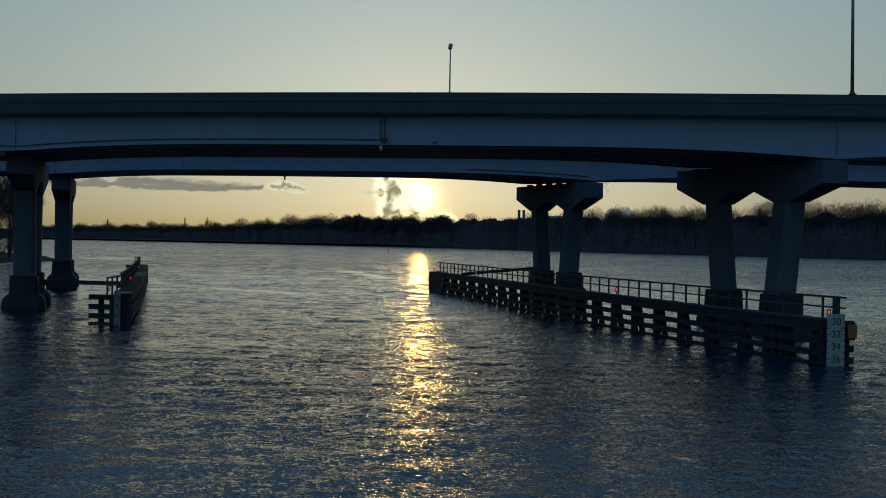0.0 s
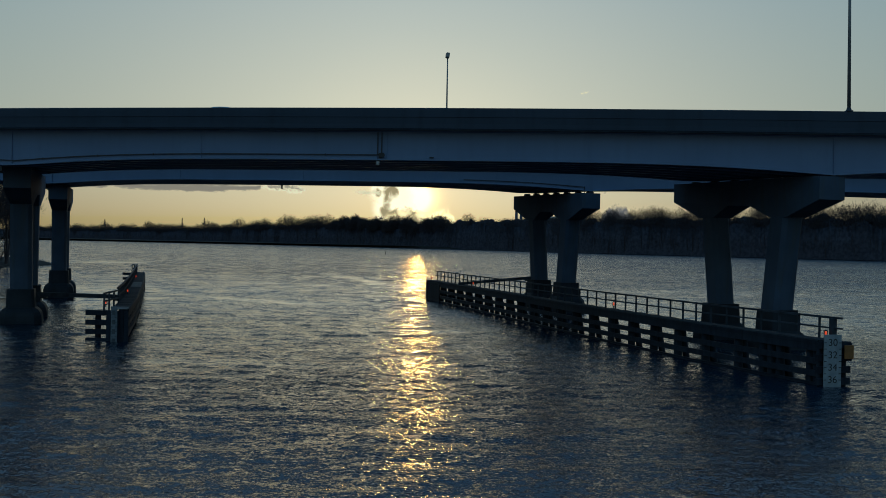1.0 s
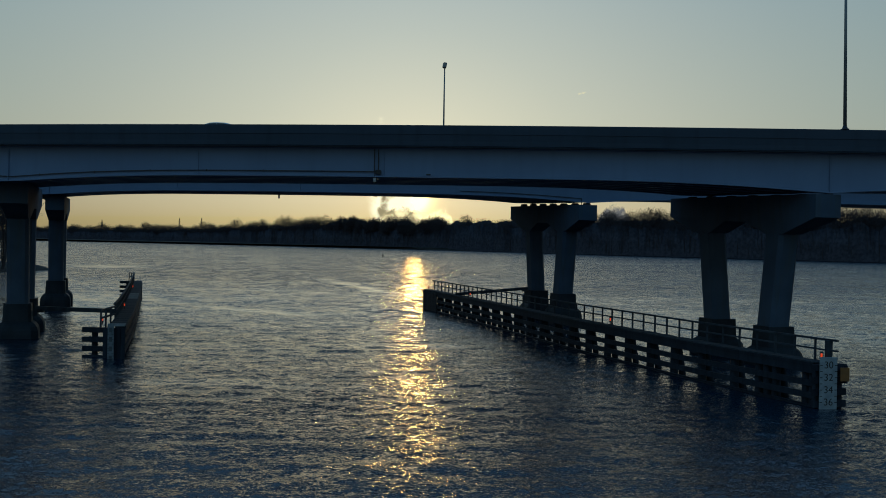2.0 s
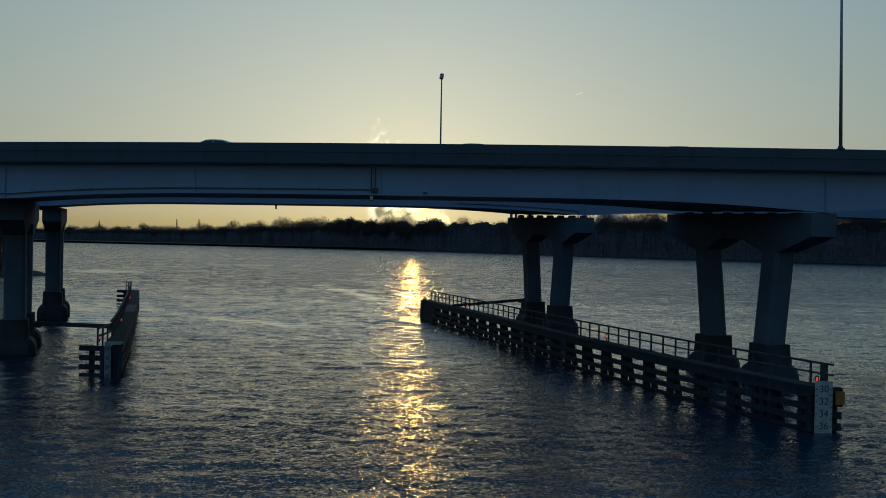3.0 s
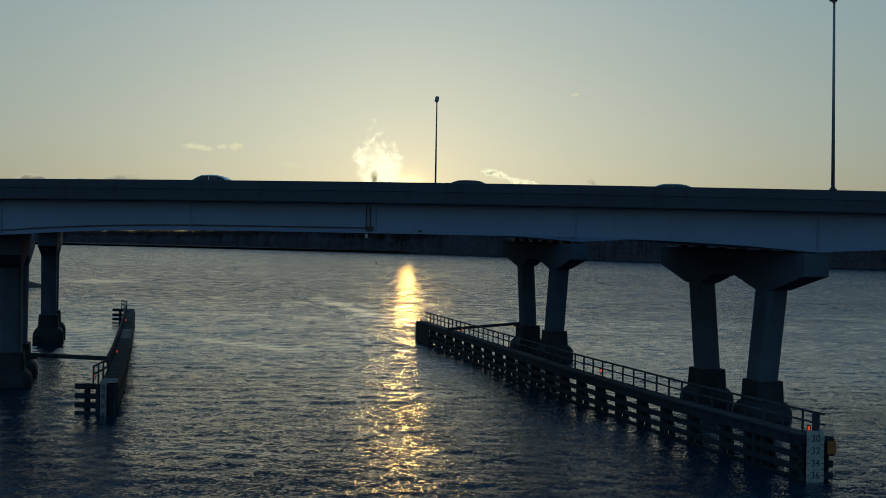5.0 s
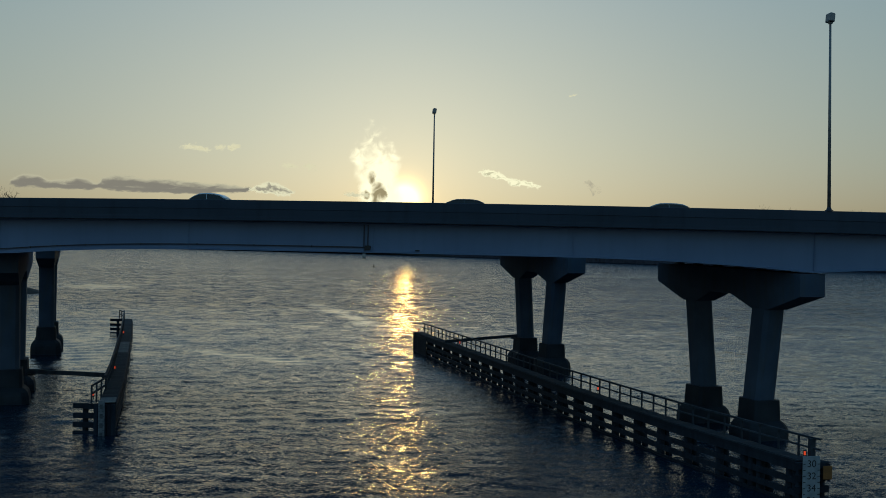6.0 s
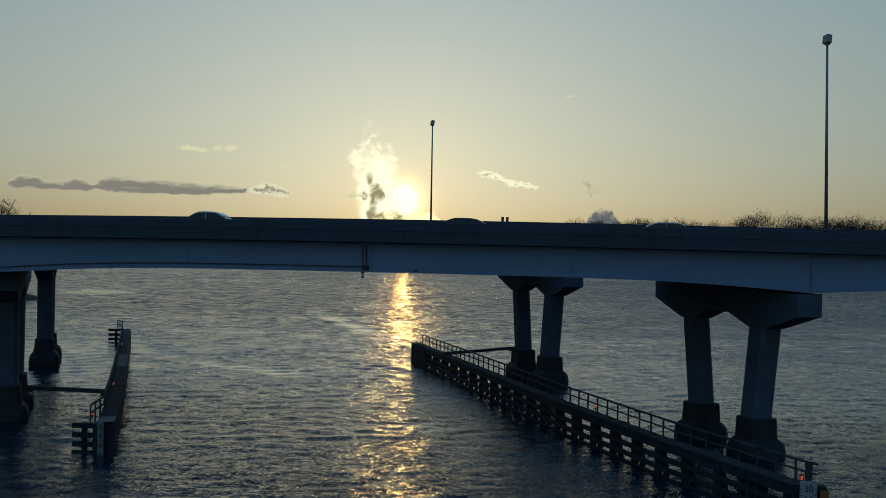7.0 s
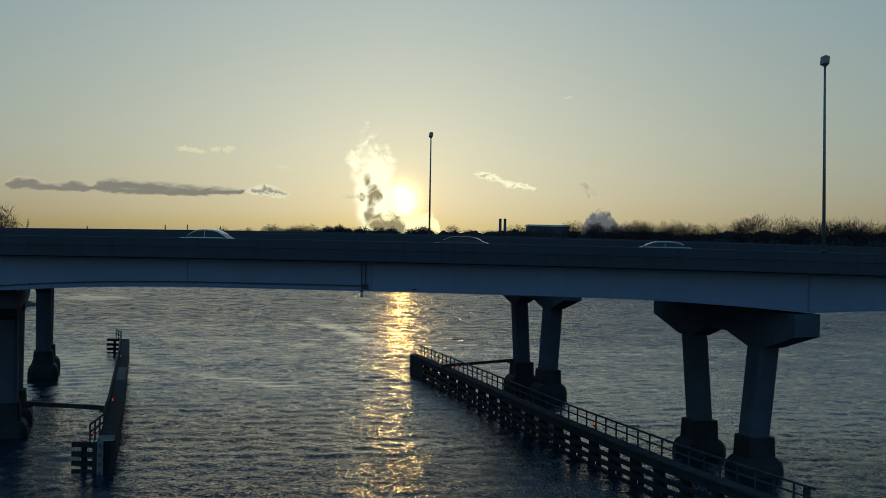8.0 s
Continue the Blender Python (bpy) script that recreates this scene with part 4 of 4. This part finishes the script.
def build_woods():
    kinds = [branch_segments(1.0, 20 + i, 0.0016, 12, 2, 0) for i in range(8)]
    far_kinds = [branch_segments(1.0, 40 + i, 0.0022, 10, 1, 0) for i in range(5)]
    shrubs = [branch_segments(1.0, 55 + i, 0.005, 6, 2, 1, 1.5) for i in range(4)]
    trees, low, sprays = [], [], []
    x = -720.0
    while x < 330:
        h0 = wood_height(x)
        pool = kinds if x > -120 else far_kinds
        for row in range(3):
            px = x + rng.uniform(-4, 4)
            h = h0 * rng.uniform(0.84, 1.0) * (1.0 + 0.26 * noise.noise((px * 0.055, row * 3.1, 0))) * (1.0, 0.9, 0.8)[row]
            py, wide = shore_y(px) + 8 + row * 11 + rng.uniform(-3, 3), rng.uniform(0.85, 1.2)
            trees.append(planted(pool[rng.integers(len(pool))], px, py, 1.2, h, wide))
            sprays.append(tufts(px, py, 1.2, h, wide, *((2000, 0.003) if x > -25 else (2400, 0.0085) if x > -130 else (900, 0.006))))
        px = x + rng.uniform(-5, 5)
        low.append(planted(shrubs[rng.integers(4)], px, shore_y(px) + rng.uniform(1, 5), 0.6, h0 * rng.uniform(0.25, 0.55), rng.uniform(1.0, 1.4)))
        x += rng.uniform(6.5, 10.5) if x > -40 else rng.uniform(4.4, 7.0)
    pts, quads = joined(trees)
    sprays = np.concatenate(sprays)
    faces = np.concatenate([quads[:, (0, 1, 2)], quads[:, (0, 2, 3)], len(pts) + np.arange(len(sprays)).reshape(-1, 3)])
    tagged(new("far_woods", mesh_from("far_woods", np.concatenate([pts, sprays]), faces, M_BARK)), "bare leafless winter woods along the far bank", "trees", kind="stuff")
    # crowded stems in front of the trees, thinning out upwards
    px = np.concatenate([rng.uniform(-780, 420, 6500), rng.uniform(30, 380, 6500)])
    rows = []
    for x in px:
        h = wood_height(x) * rng.uniform(0.25, 0.62)
        y = shore_y(x) + rng.uniform(2, 34)
        rows.append((x, y, 0.3, x + rng.normal(0, 0.06) * h, y + rng.normal(0, 0.04) * h, h, rng.uniform(0.1, 0.24), 0.05))
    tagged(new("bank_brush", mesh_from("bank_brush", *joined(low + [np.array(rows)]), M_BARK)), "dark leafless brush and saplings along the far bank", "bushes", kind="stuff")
    # the thicket behind them: ragged masses, one behind another
    pts, faces, start = [], [], 0
    for row in range(4):
        top = []
        x = -800.0
        while x < 560:
            h = wood_height(x) * (0.55 + 0.13 * min(1.0, max(0.0, 1 - abs(x - 35) / 75) * 2.5) + 0.05 * row + 0.1 * noise.noise((x * 0.03, row * 7.0, 0)) + 0.12 * noise.noise((x * 0.11, row * 5.0, 2)) + 0.03 * noise.noise((x * 0.4, row * 2.0, 5)) + rng.uniform(-0.015, 0.015))
            y = shore_y(x) + 5 + 10 * row + 3.5 * noise.noise((x * 0.11, 3, row)) + 1.5 * noise.noise((x * 0.5, 9, row))
            lean = rng.uniform(-0.5, 0.5)
            top.append([(x, y - 3.5, 0.2), (x + lean * 0.4, y - 2.2 + rng.uniform(-0.8, 0.8), h * 0.45), (x + lean, y + rng.uniform(-0.7, 0.7), h), (x + lean, y + 2.5 + rng.uniform(-1, 1), h * 0.8), (x, y + 4, 0.2)])
            x += 0.9
        p = np.array(top)
        n = len(p)
        idx = start + np.arange(n * 5).reshape(n, 5)
        f = np.concatenate([np.stack([idx[:-1, k], idx[1:, k], idx[1:, k + 1], idx[:-1, k + 1]], 1) for k in range(4)])
        pts.append(p.reshape(-1, 3))
        faces.append(f)
        start += n * 5
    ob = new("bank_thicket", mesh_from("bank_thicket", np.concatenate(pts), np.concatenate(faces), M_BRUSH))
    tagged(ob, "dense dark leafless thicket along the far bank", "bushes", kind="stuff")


build_woods()


def build_tree(at, height, seed):
    root = thing("bare_tree", "bare leafless tree on the near river bank", "tree", "bank trees", at=at)
    seg = branch_segments(height, seed, 0.0013, 18, 4, 3, 1.1)
    big = seg[:, 6] > height * 0.0042
    spray = tufts(0, 0, 0, height, 1.1, 2600, 0.0014)
    for name, rows in (("trunk", seg[big]), ("crown", seg[~big])):
        p, f = prisms(rows, 6 if name == "trunk" else 3)
        if name == "crown":
            f = np.concatenate([f[:, (0, 1, 2)], f[:, (0, 2, 3)], len(p) + np.arange(len(spray)).reshape(-1, 3)])
            p = np.concatenate([p, spray])
        ob = new(name, mesh_from(name, p, f, M_BARK))
        ob.parent = root
    return root


def build_near_bank():
    bm = bmesh.new()
    edge = [(-93, 150), (-94, 195), (-93, 214), (-96, 222), (-92.5, 239), (-95, 246), (-108, 262), (-140, 290), (-260, 330)]
    rows = []
    for x, y in edge:
        rows.append([bm.verts.new((x + dx, y + dy, z)) for dx, dy, z in ((0.8, -0.3, -0.4), (-0.4, 0.1, 0.25), (-3, 0.4, 0.9), (-12, 1, 1.6), (-160, 4, 2.5))])
    for a, b in zip(rows, rows[1:]):
        for k in range(4):
            bm.faces.new((a[k], a[k + 1], b[k + 1], b[k]))
    tagged(new("bank", finish(bm, M_BANK, "bank")), "low muddy near river bank with dark soil", "river bank", kind="structure")
    for k, (x, y, h) in enumerate(((-95.5, 214, 20.0), (-97, 208, 19), (-100, 203, 18), (-99, 220, 16), (-97.5, 233, 10.5), (-104, 240, 12), (-95.5, 226, 9.0), (-108, 212, 20), (-103, 217, 18), (-92.5, 214, 22.5), (-94.5, 219, 21), (-93.5, 206, 17))):
        build_tree((x, y, 0.8), h, 60 + k)
    kinds = [branch_segments(1.0, 90 + i, 0.004, 10, 3, 2, 1.2) for i in range(4)]
    rows = []
    for k in range(46):
        py = rng.uniform(192, 246)
        px = -95.5 - abs(rng.normal(0, 5)) - max(0.0, py - 236) * 0.8
        rows.append(planted(kinds[k % 4], px, py, 0.6, rng.uniform(2.5, 8.5) if py < 226 else rng.uniform(1.5, 5.0), 1.3))
    tagged(new("bank_brush", mesh_from("bank_brush", *joined(rows), M_BARK)), "dark leafless brush on the near bank", "bushes", kind="stuff")


build_near_bank()


# ---- far things ----
def build_pylon(at, height):
    root = thing("power_pylon", "distant lattice steel power pylon", "pylon", "power pylons", at=at)
    bm = bmesh.new()
    w0, w1 = height * 0.05, height * 0.012
    for sx in (-1, 1):
        for sy in (-1, 1):
            bar(bm, (sx * w0, sy * w0, 0), (sx * w1, sy * w1, height), 0.3, 0.3, (1, 0, 0))
    for k in range(7):
        z0, z1 = height * k / 7, height * (k + 1) / 7
        a, b = w0 + (w1 - w0) * k / 7, w0 + (w1 - w0) * (k + 1) / 7
        for sy in (-1, 1):
            bar(bm, (-a, sy * a, z0), (b, sy * b, z1), 0.25, 0.25)
            bar(bm, (a, sy * a, z0), (-b, sy * b, z1), 0.25, 0.25)
    part("mast", bm, M_DARKMETAL, root)
    for z in (0.74, 0.86):
        bm = bmesh.new()
        bar(bm, (-height * 0.07, 0, height * z), (height * 0.07, 0, height * z), 0.3, 0.3)
        part("cross_arm", bm, M_DARKMETAL, root)


for x, top in ((-680, 36), (-533, 41), (-491, 42), (-429, 40)):
    build_pylon((x, 2000, 2.8), top)

for x, h in ((77.8, 53.0), (84.9, 53.0)):
    root = thing("chimney_stack", "distant plain concrete chimney stack", "chimney", "plant chimneys", at=(x, 1600, 2.8))
    bm = bmesh.new()
    tube(bm, (0, 0, 0), (0, 0, h), 2.5, 2.0, 20)
    part("shaft", bm, M_PIER, root, smooth=True)
    bm = bmesh.new()
    tube(bm, (0, 0, h - 2.5), (0, 0, h - 0.5), 2.2, 2.15, 20)
    part("rim", bm, M_DARKMETAL, root)

hall = thing("plant_hall", "distant long flat-roofed plant hall", "industrial building", at=(150, 1610, 2.8))
bm = bmesh.new()
box(bm, (0, 0, 21.5), (62, 30, 43), 0.05, 0.3)
part("wall", bm, M_PIER, hall)
bm = bmesh.new()
box(bm, (0, 0, 43.6), (64, 32, 2.6), 0.05, 0.2)
part("roof", bm, M_LIFT, hall, "pale flat roof")

buoy = thing("channel_marker", "small dark channel marker post in the river", "buoy", at=(-39.8, 543, 0))
bm = bmesh.new()
tube(bm, (0, 0, -0.6), (0, 0, 0.4), 0.5, 0.45, 14)
part("float", bm, M_DARKMETAL, buoy)
bm = bmesh.new()
tube(bm, (0, 0, 0.4), (0, 0, 1.3), 0.28, 0.24, 12)
part("tower", bm, M_DARKMETAL, buoy)
bm = bmesh.new()
tube(bm, (0, 0, 1.3), (0, 0, 1.6), 0.14, 0.1, 10)
part("light", bm, M_DARKMETAL, buoy)


# ---- clouds, steam and the sun's disc, far behind everything ----
def cloud_material(name, lit, dark, scale, stretch, edge, seed, depth=1.6, soft=0.35, grain=1.6, rough=0.6):
    """Torn vapour: noise eats the rim of the body; thin parts glow in a painted sunlit tone, deep parts in a painted
    shaded one.
    """
    m, nodes, links, bsdf = material(name)
    nodes.remove(bsdf)
    co = nodes.new("ShaderNodeTexCoord")
    mp = nodes.new("ShaderNodeMapping")
    mp.inputs["Scale"].default_value = stretch
    mp.inputs["Location"].default_value = (seed, seed * 0.7, 0)
    links.new(co.outputs["UV"], mp.inputs[0])
    nz = nodes.new("ShaderNodeTexNoise")
    nz.inputs["Scale"].default_value = scale
    nz.inputs["Detail"].default_value = 8
    nz.inputs["Roughness"].default_value = rough
    nz.inputs["Distortion"].default_value = 0.5
    links.new(mp.outputs[0], nz.inputs["Vector"])

    def value(attribute):
        node = nodes.new("ShaderNodeAttribute")
        node.attribute_name = attribute
        return node.outputs["Fac"]

    def maths(op, a, b, c=None):
        node = nodes.new("ShaderNodeMath")
        node.operation = op
        for k, v in enumerate((a, b, c)):
            if v is None:
                continue
            if isinstance(v, float):
                node.inputs[k].default_value = v
            else:
                links.new(v, node.inputs[k])
        return node.outputs[0]

    def ramp(v, low, high):
        node = nodes.new("ShaderNodeMapRange")
        node.interpolation_type = "SMOOTHSTEP"
        node.inputs[1].default_value, node.inputs[2].default_value = low, high
        links.new(v, node.inputs[0])
        return node.outputs[0]

    torn = maths("MULTIPLY_ADD", maths("SUBTRACT", nz.outputs[0], 0.5), edge, value("body"))
    veil = maths("MULTIPLY_ADD", maths("SUBTRACT", nz.outputs[0], 0.5), 2.4, value("cover"))
    cover = maths("MULTIPLY", ramp(torn, -soft, soft), ramp(veil, 0.0, 1.0))
    mixed = maths("MULTIPLY_ADD", value("body"), 0.5, maths("MULTIPLY", maths("SUBTRACT", nz.outputs[0], 0.5), edge * grain))
    core = ramp(maths("ADD", mixed, value("deep")), 0.1, 0.1 + depth)
    mix = nodes.new("ShaderNodeMixRGB")
    mix.inputs[1].default_value = (*lit, 1)
    mix.inputs[2].default_value = (*dark, 1)
    links.new(core, mix.inputs[0])
    em = nodes.new("ShaderNodeEmission")
    links.new(mix.outputs[0], em.inputs[0])
    tr = nodes.new("ShaderNodeBsdfTransparent")
    ms = nodes.new("ShaderNodeMixShader")
    links.new(cover, ms.inputs[0])
    links.new(tr.outputs[0], ms.inputs[1])
    links.new(em.outputs[0], ms.inputs[2])
    links.new(ms.outputs[0], nodes["Material Output"].inputs[0])
    m.cycles.emission_sampling = "NONE"
    return m


def between(rows, t):
    """Straight interpolation in rows of (t, a, b); None outside them."""
    for p, q in zip(rows, rows[1:]):
        if p[0] <= t <= q[0]:
            f = (t - p[0]) / (q[0] - p[0])
            return p[1] + (q[1] - p[1]) * f, p[2] + (q[2] - p[2]) * f
    return None


def build_cloud(name, y, mat, label, rows, soft, upright=False, deep=None, cover=None, pad=30):
    """A far sheet of vapour. rows give its top and bottom along x, or (upright) its two sides up z."""
    spans = [v for r in rows for v in r[1:]]
    main = (rows[0][0] - pad, rows[-1][0] + pad)
    other = (min(spans) - pad, max(spans) + pad)
    (x0, x1), (z0, z1) = (other, main) if upright else (main, other)
    nu, nv = int((x1 - x0) / 4.5), int((z1 - z0) / 4.0)
    pts, body, deeps, covers, uv = [], [], [], [], []
    for j in range(nv + 1):
        for i in range(nu + 1):
            x, z = x0 + (x1 - x0) * i / nu, z0 + (z1 - z0) * j / nv
            t, c = (z, x) if upright else (x, z)
            got = between(rows, min(max(t, rows[0][0]), rows[-1][0]))
            d = min(max(got) - c, c - min(got)) if upright else min(got[0] - c, c - got[1])
            d = min(d, (t - rows[0][0]) + 4, (rows[-1][0] - t) + 4) / soft
            pts.append((x, y + 20 * math.sin(x * 0.02) * math.sin(z * 0.03), z))
            body.append(max(-2.5, min(2.5, d)))
            deeps.append(deep(x, z, got) if deep else 0.0)
            covers.append(cover(x, z) if cover else 1.4)
            uv.append((x / 100, z / 100))
    faces = [(j * (nu + 1) + i, j * (nu + 1) + i + 1, (j + 1) * (nu + 1) + i + 1, (j + 1) * (nu + 1) + i) for j in range(nv) for i in range(nu)]
    me = bpy.data.meshes.new(name)
    me.from_pydata(pts, [], faces)
    for key, values in (("body", body), ("deep", deeps), ("cover", covers)):
        me.attributes.new(key, "FLOAT", "POINT").data.foreach_set("value", values)
    layer = me.uv_layers.new(name="map")
    for loop in me.loops:
        layer.data[loop.index].uv = uv[loop.vertex_index]
    me.materials.append(mat)
    return tagged(new(name, me), label, "cloud", kind="structure")


GREY = cloud_material("grey_evening_cloud", (0.86, 0.63, 0.42), (0.4, 0.29, 0.225), 2.8, (0.5, 1.5, 1), 3.4, 3.0, 1.0, 0.5, 0.6)
PUFF = cloud_material("lit_cloud_puff", (1.35, 1.0, 0.64), (0.55, 0.4, 0.29), 4.2, (0.8, 1.2, 1), 4.2, 4.0, 1.3, 0.4, 1.2)
WISP = cloud_material("lit_cloud_wisp", (1.7, 1.26, 0.8), (1.0, 0.74, 0.46), 5.0, (0.75, 1.3, 1), 5.6, 9.0, 1.6, 0.45)
SHRED = cloud_material("pale_cloud_shred", (1.25, 0.92, 0.58), (1.0, 0.73, 0.46), 5.2, (0.8, 1.3, 1), 5.2, 9.0, 2.4, 0.7)
STEAM = cloud_material("sunlit_steam", (2.1, 1.52, 0.98), (0.58, 0.38, 0.2), 2.3, (1.0, 0.95, 1), 2.6, 5.0, 1.7, 1.2, 2.0, 0.5)
SHADE = cloud_material("shaded_steam", (2.2, 1.5, 0.75), (0.55, 0.36, 0.19), 3.0, (1.0, 1.0, 1), 3.6, 21.0, 1.8, 0.6)
SMOKE = cloud_material("dusky_steam", (0.66, 0.47, 0.33), (0.22, 0.176, 0.175), 3.6, (1.0, 1.0, 1), 3.4, 13.0, 1.2, 0.6)

LONG_CLOUD = ((-1800, 240, 220), (-1778, 252, 214), (-1750, 266, 212), (-1681, 261, 211), (-1647, 245, 209), (-1578, 242, 206), (-1532, 256, 206), (-1475, 241, 207), (-1447, 230, 212), (-1425, 258, 210), (-1361, 266, 202), (-1269, 256, 199), (-1131, 247, 197), (-994, 238, 197), (-902, 231, 199), (-847, 225, 204), (-820, 222, 214), (-788, 237, 203), (-738, 247, 199), (-697, 237, 191), (-662, 219, 192), (-650, 206, 201))
TORN_CLOUD = ((104, 305, 301), (125, 310, 287), (159, 313, 279), (198, 293, 270), (216, 282, 264), (230, 275, 248), (274, 269, 244), (319, 266, 243), (347, 252, 243))
PLUME = ((40, -326, -167), (80, -345, -177), (130, -364, -203), (187, -367, -219), (232, -373, -238), (277, -376, -235), (316, -381, -231), (343, -420, -222), (375, -405, -236), (407, -382, -246), (437, -356, -274), (476, -338, -306), (499, -329, -320))
PLUME_SHADE = ((-339, 271, 16, 21), (-300, 217, 21, 32), (-317, 163, 16, 30), (-323, 103, 23, 37), (-286, 90, 37, 27), (-351, 194, 9, 23))
STEAM_BANK = ((-352, 62, 39), (-330, 94, 39), (-299, 124, 40), (-258, 138, 41), (-213, 134, 42), (-177, 124, 42), (-149, 113, 43), (-122, 125, 43), (-95, 139, 44), (-66, 132, 44), (-45, 110, 44), (-31, 72, 45))


# Shade painted along the cloud's underside, eased off towards its +x end.
def base_shade(x, z, got):
    return 0.1 + 2.0 * max(0.0, 1 - (z - got[1]) / 18) - 0.3 * hump(x, LONG_CLOUD[-5][0], 0, 40)


def hump(t, a, b, soft):
    """1 between a and b, falling to 0 within soft outside."""
    return max(0.0, 1 - max(a - t, t - b, 0.0) / soft)


def plume_shade(x, z, got):
    return -2.0 + 2.7 * max([0.0] + [1 - math.hypot((x - a) / (2.3 * rx), (z - b) / (2.0 * rz)) ** 2 for a, b, rx, rz in PLUME_SHADE])


def plume_cover(x, z):
    return min(1.4, max(0.15, 1.2 - (z - 250) / 170))


def bank_shade(x, z, got):
    return 1.0 - 3.2 * hump(x, STEAM_BANK[6][0], 200, 45)


build_cloud("cloud", 4300, GREY, "long flat grey evening cloud", LONG_CLOUD[:17], 11, deep=base_shade)
build_cloud("cloud", 4290, PUFF, "small ragged cloud with cream sunlit edges", LONG_CLOUD[16:], 10)
build_cloud("cloud", 4300, WISP, "thin torn cloud lit by the sun", TORN_CLOUD, 9)
build_cloud("cloud", 4300, SHRED, "small pale cloud shreds", ((-1104, 390, 385), (-1077, 397, 379), (-1031, 391, 375), (-1015, 380, 368), (-996, 382, 369), (-989, 376, 376), (-974, 380, 387), (-965, 392, 381), (-942, 395, 376), (-923, 386, 386), (-912, 393, 377), (-894, 400, 368), (-873, 394, 380)), 10)
build_cloud("cloud", 4300, SHRED, "small pale cloud shreds", ((-691, 321, 314), (-675, 326, 308), (-641, 315, 308), (-618, 304, 313), (-600, 314, 307), (-586, 323, 300), (-570, 314, 305)), 9)
build_cloud("cloud", 4270, SHRED, "small pale cloud shreds", ((-437, 203, 199), (-414, 213, 195), (-392, 202, 195), (-364, 209, 193), (-346, 207, 191)), 9)
build_cloud("contrail", 4310, SHRED, "short thin vapour trail high in the sky", ((465, 617.2, 612.7), (494, 624.6, 620.0)), 4, pad=12)
build_cloud("steam_plume", 4280, STEAM, "tall white steam plume lit from behind", PLUME, 22, True, plume_shade, plume_cover, 50)
build_cloud("steam_plume", 4260, SHADE, "low shaded steam bank above the woods", STEAM_BANK, 20, deep=bank_shade)
build_cloud("steam_plume", 4290, SMOKE, "dusky steam puff over the far woods", ((542, 96, 32), (555, 128, 32), (578, 151, 33), (609, 165, 33), (641, 159, 34), (665, 130, 34), (683, 107, 35), (724, 94, 35), (743, 72, 36)), 16, deep=lambda x, z, got: 0.6)
build_cloud("cloud", 4295, SMOKE, "faint dusky steam shreds above the puff", ((531, 269, 255), (544, 278, 242), (558, 260, 215), (572, 247, 224), (586, 247, 233)), 12, deep=lambda x, z, got: -1.0, cover=lambda x, z: 0.3)


def build_sun():
    m, nodes, links, bsdf = material("sun_and_aureole")
    nodes.remove(bsdf)
    att = nodes.new("ShaderNodeAttribute")
    att.attribute_name = "body"
    em = nodes.new("ShaderNodeEmission")
    ramp = nodes.new("ShaderNodeMapRange")
    ramp.inputs[1].default_value, ramp.inputs[2].default_value = 0.0, 1.0
    col = nodes.new("ShaderNodeMixRGB")
    col.inputs[1].default_value = (1.0, 0.46, 0.12, 1)
    col.inputs[2].default_value = (1.0, 0.64, 0.21, 1)
    links.new(att.outputs["Fac"], col.inputs[0])
    links.new(col.outputs[0], em.inputs[0])
    pw = nodes.new("ShaderNodeMath")
    pw.operation = "MULTIPLY"
    pw.inputs[1].default_value = 3.2
    links.new(att.outputs["Fac"], pw.inputs[0])
    links.new(pw.outputs[0], em.inputs[1])
    tr = nodes.new("ShaderNodeBsdfTransparent")
    ad = nodes.new("ShaderNodeAddShader")
    links.new(tr.outputs[0], ad.inputs[0])
    links.new(em.outputs[0], ad.inputs[1])
    links.new(ad.outputs[0], nodes["Material Output"].inputs[0])
    m.cycles.emission_sampling = "NONE"
    me = bpy.data.meshes.new("sun_disc")
    radii = [0, 20, 35, 45, 52, 58, 62, 68, 75, 82, 90, 100, 115, 130, 160, 200, 260, 340, 440, 560, 720]
    n = 64
    pts, body = [], []
    for r in radii:
        level = 1.0 if r <= 52 else 0.86 * math.exp(-((r - 52) / 30) ** 1.3) + 0.14 * math.exp(-(r - 52) / 170)
        if r == radii[-1]:
            level = 0.0
        for k in range(n):
            pts.append((r * math.cos(k * math.tau / n), 0, r * math.sin(k * math.tau / n)))
            body.append(level)
    faces = [(i * n + k, i * n + (k + 1) % n, (i + 1) * n + (k + 1) % n, (i + 1) * n + k) for i in range(len(radii) - 1) for k in range(n)]
    me.from_pydata(pts, [], faces)
    at = me.attributes.new("body", "FLOAT", "POINT")
    at.data.foreach_set("value", body)
    me.materials.append(m)
    ob = new("sun_disc", me)
    ob.location = (-206, 4500, 193)
    tagged(ob, "bright low setting sun with its pale aureole", "sun", kind="structure")


build_sun()
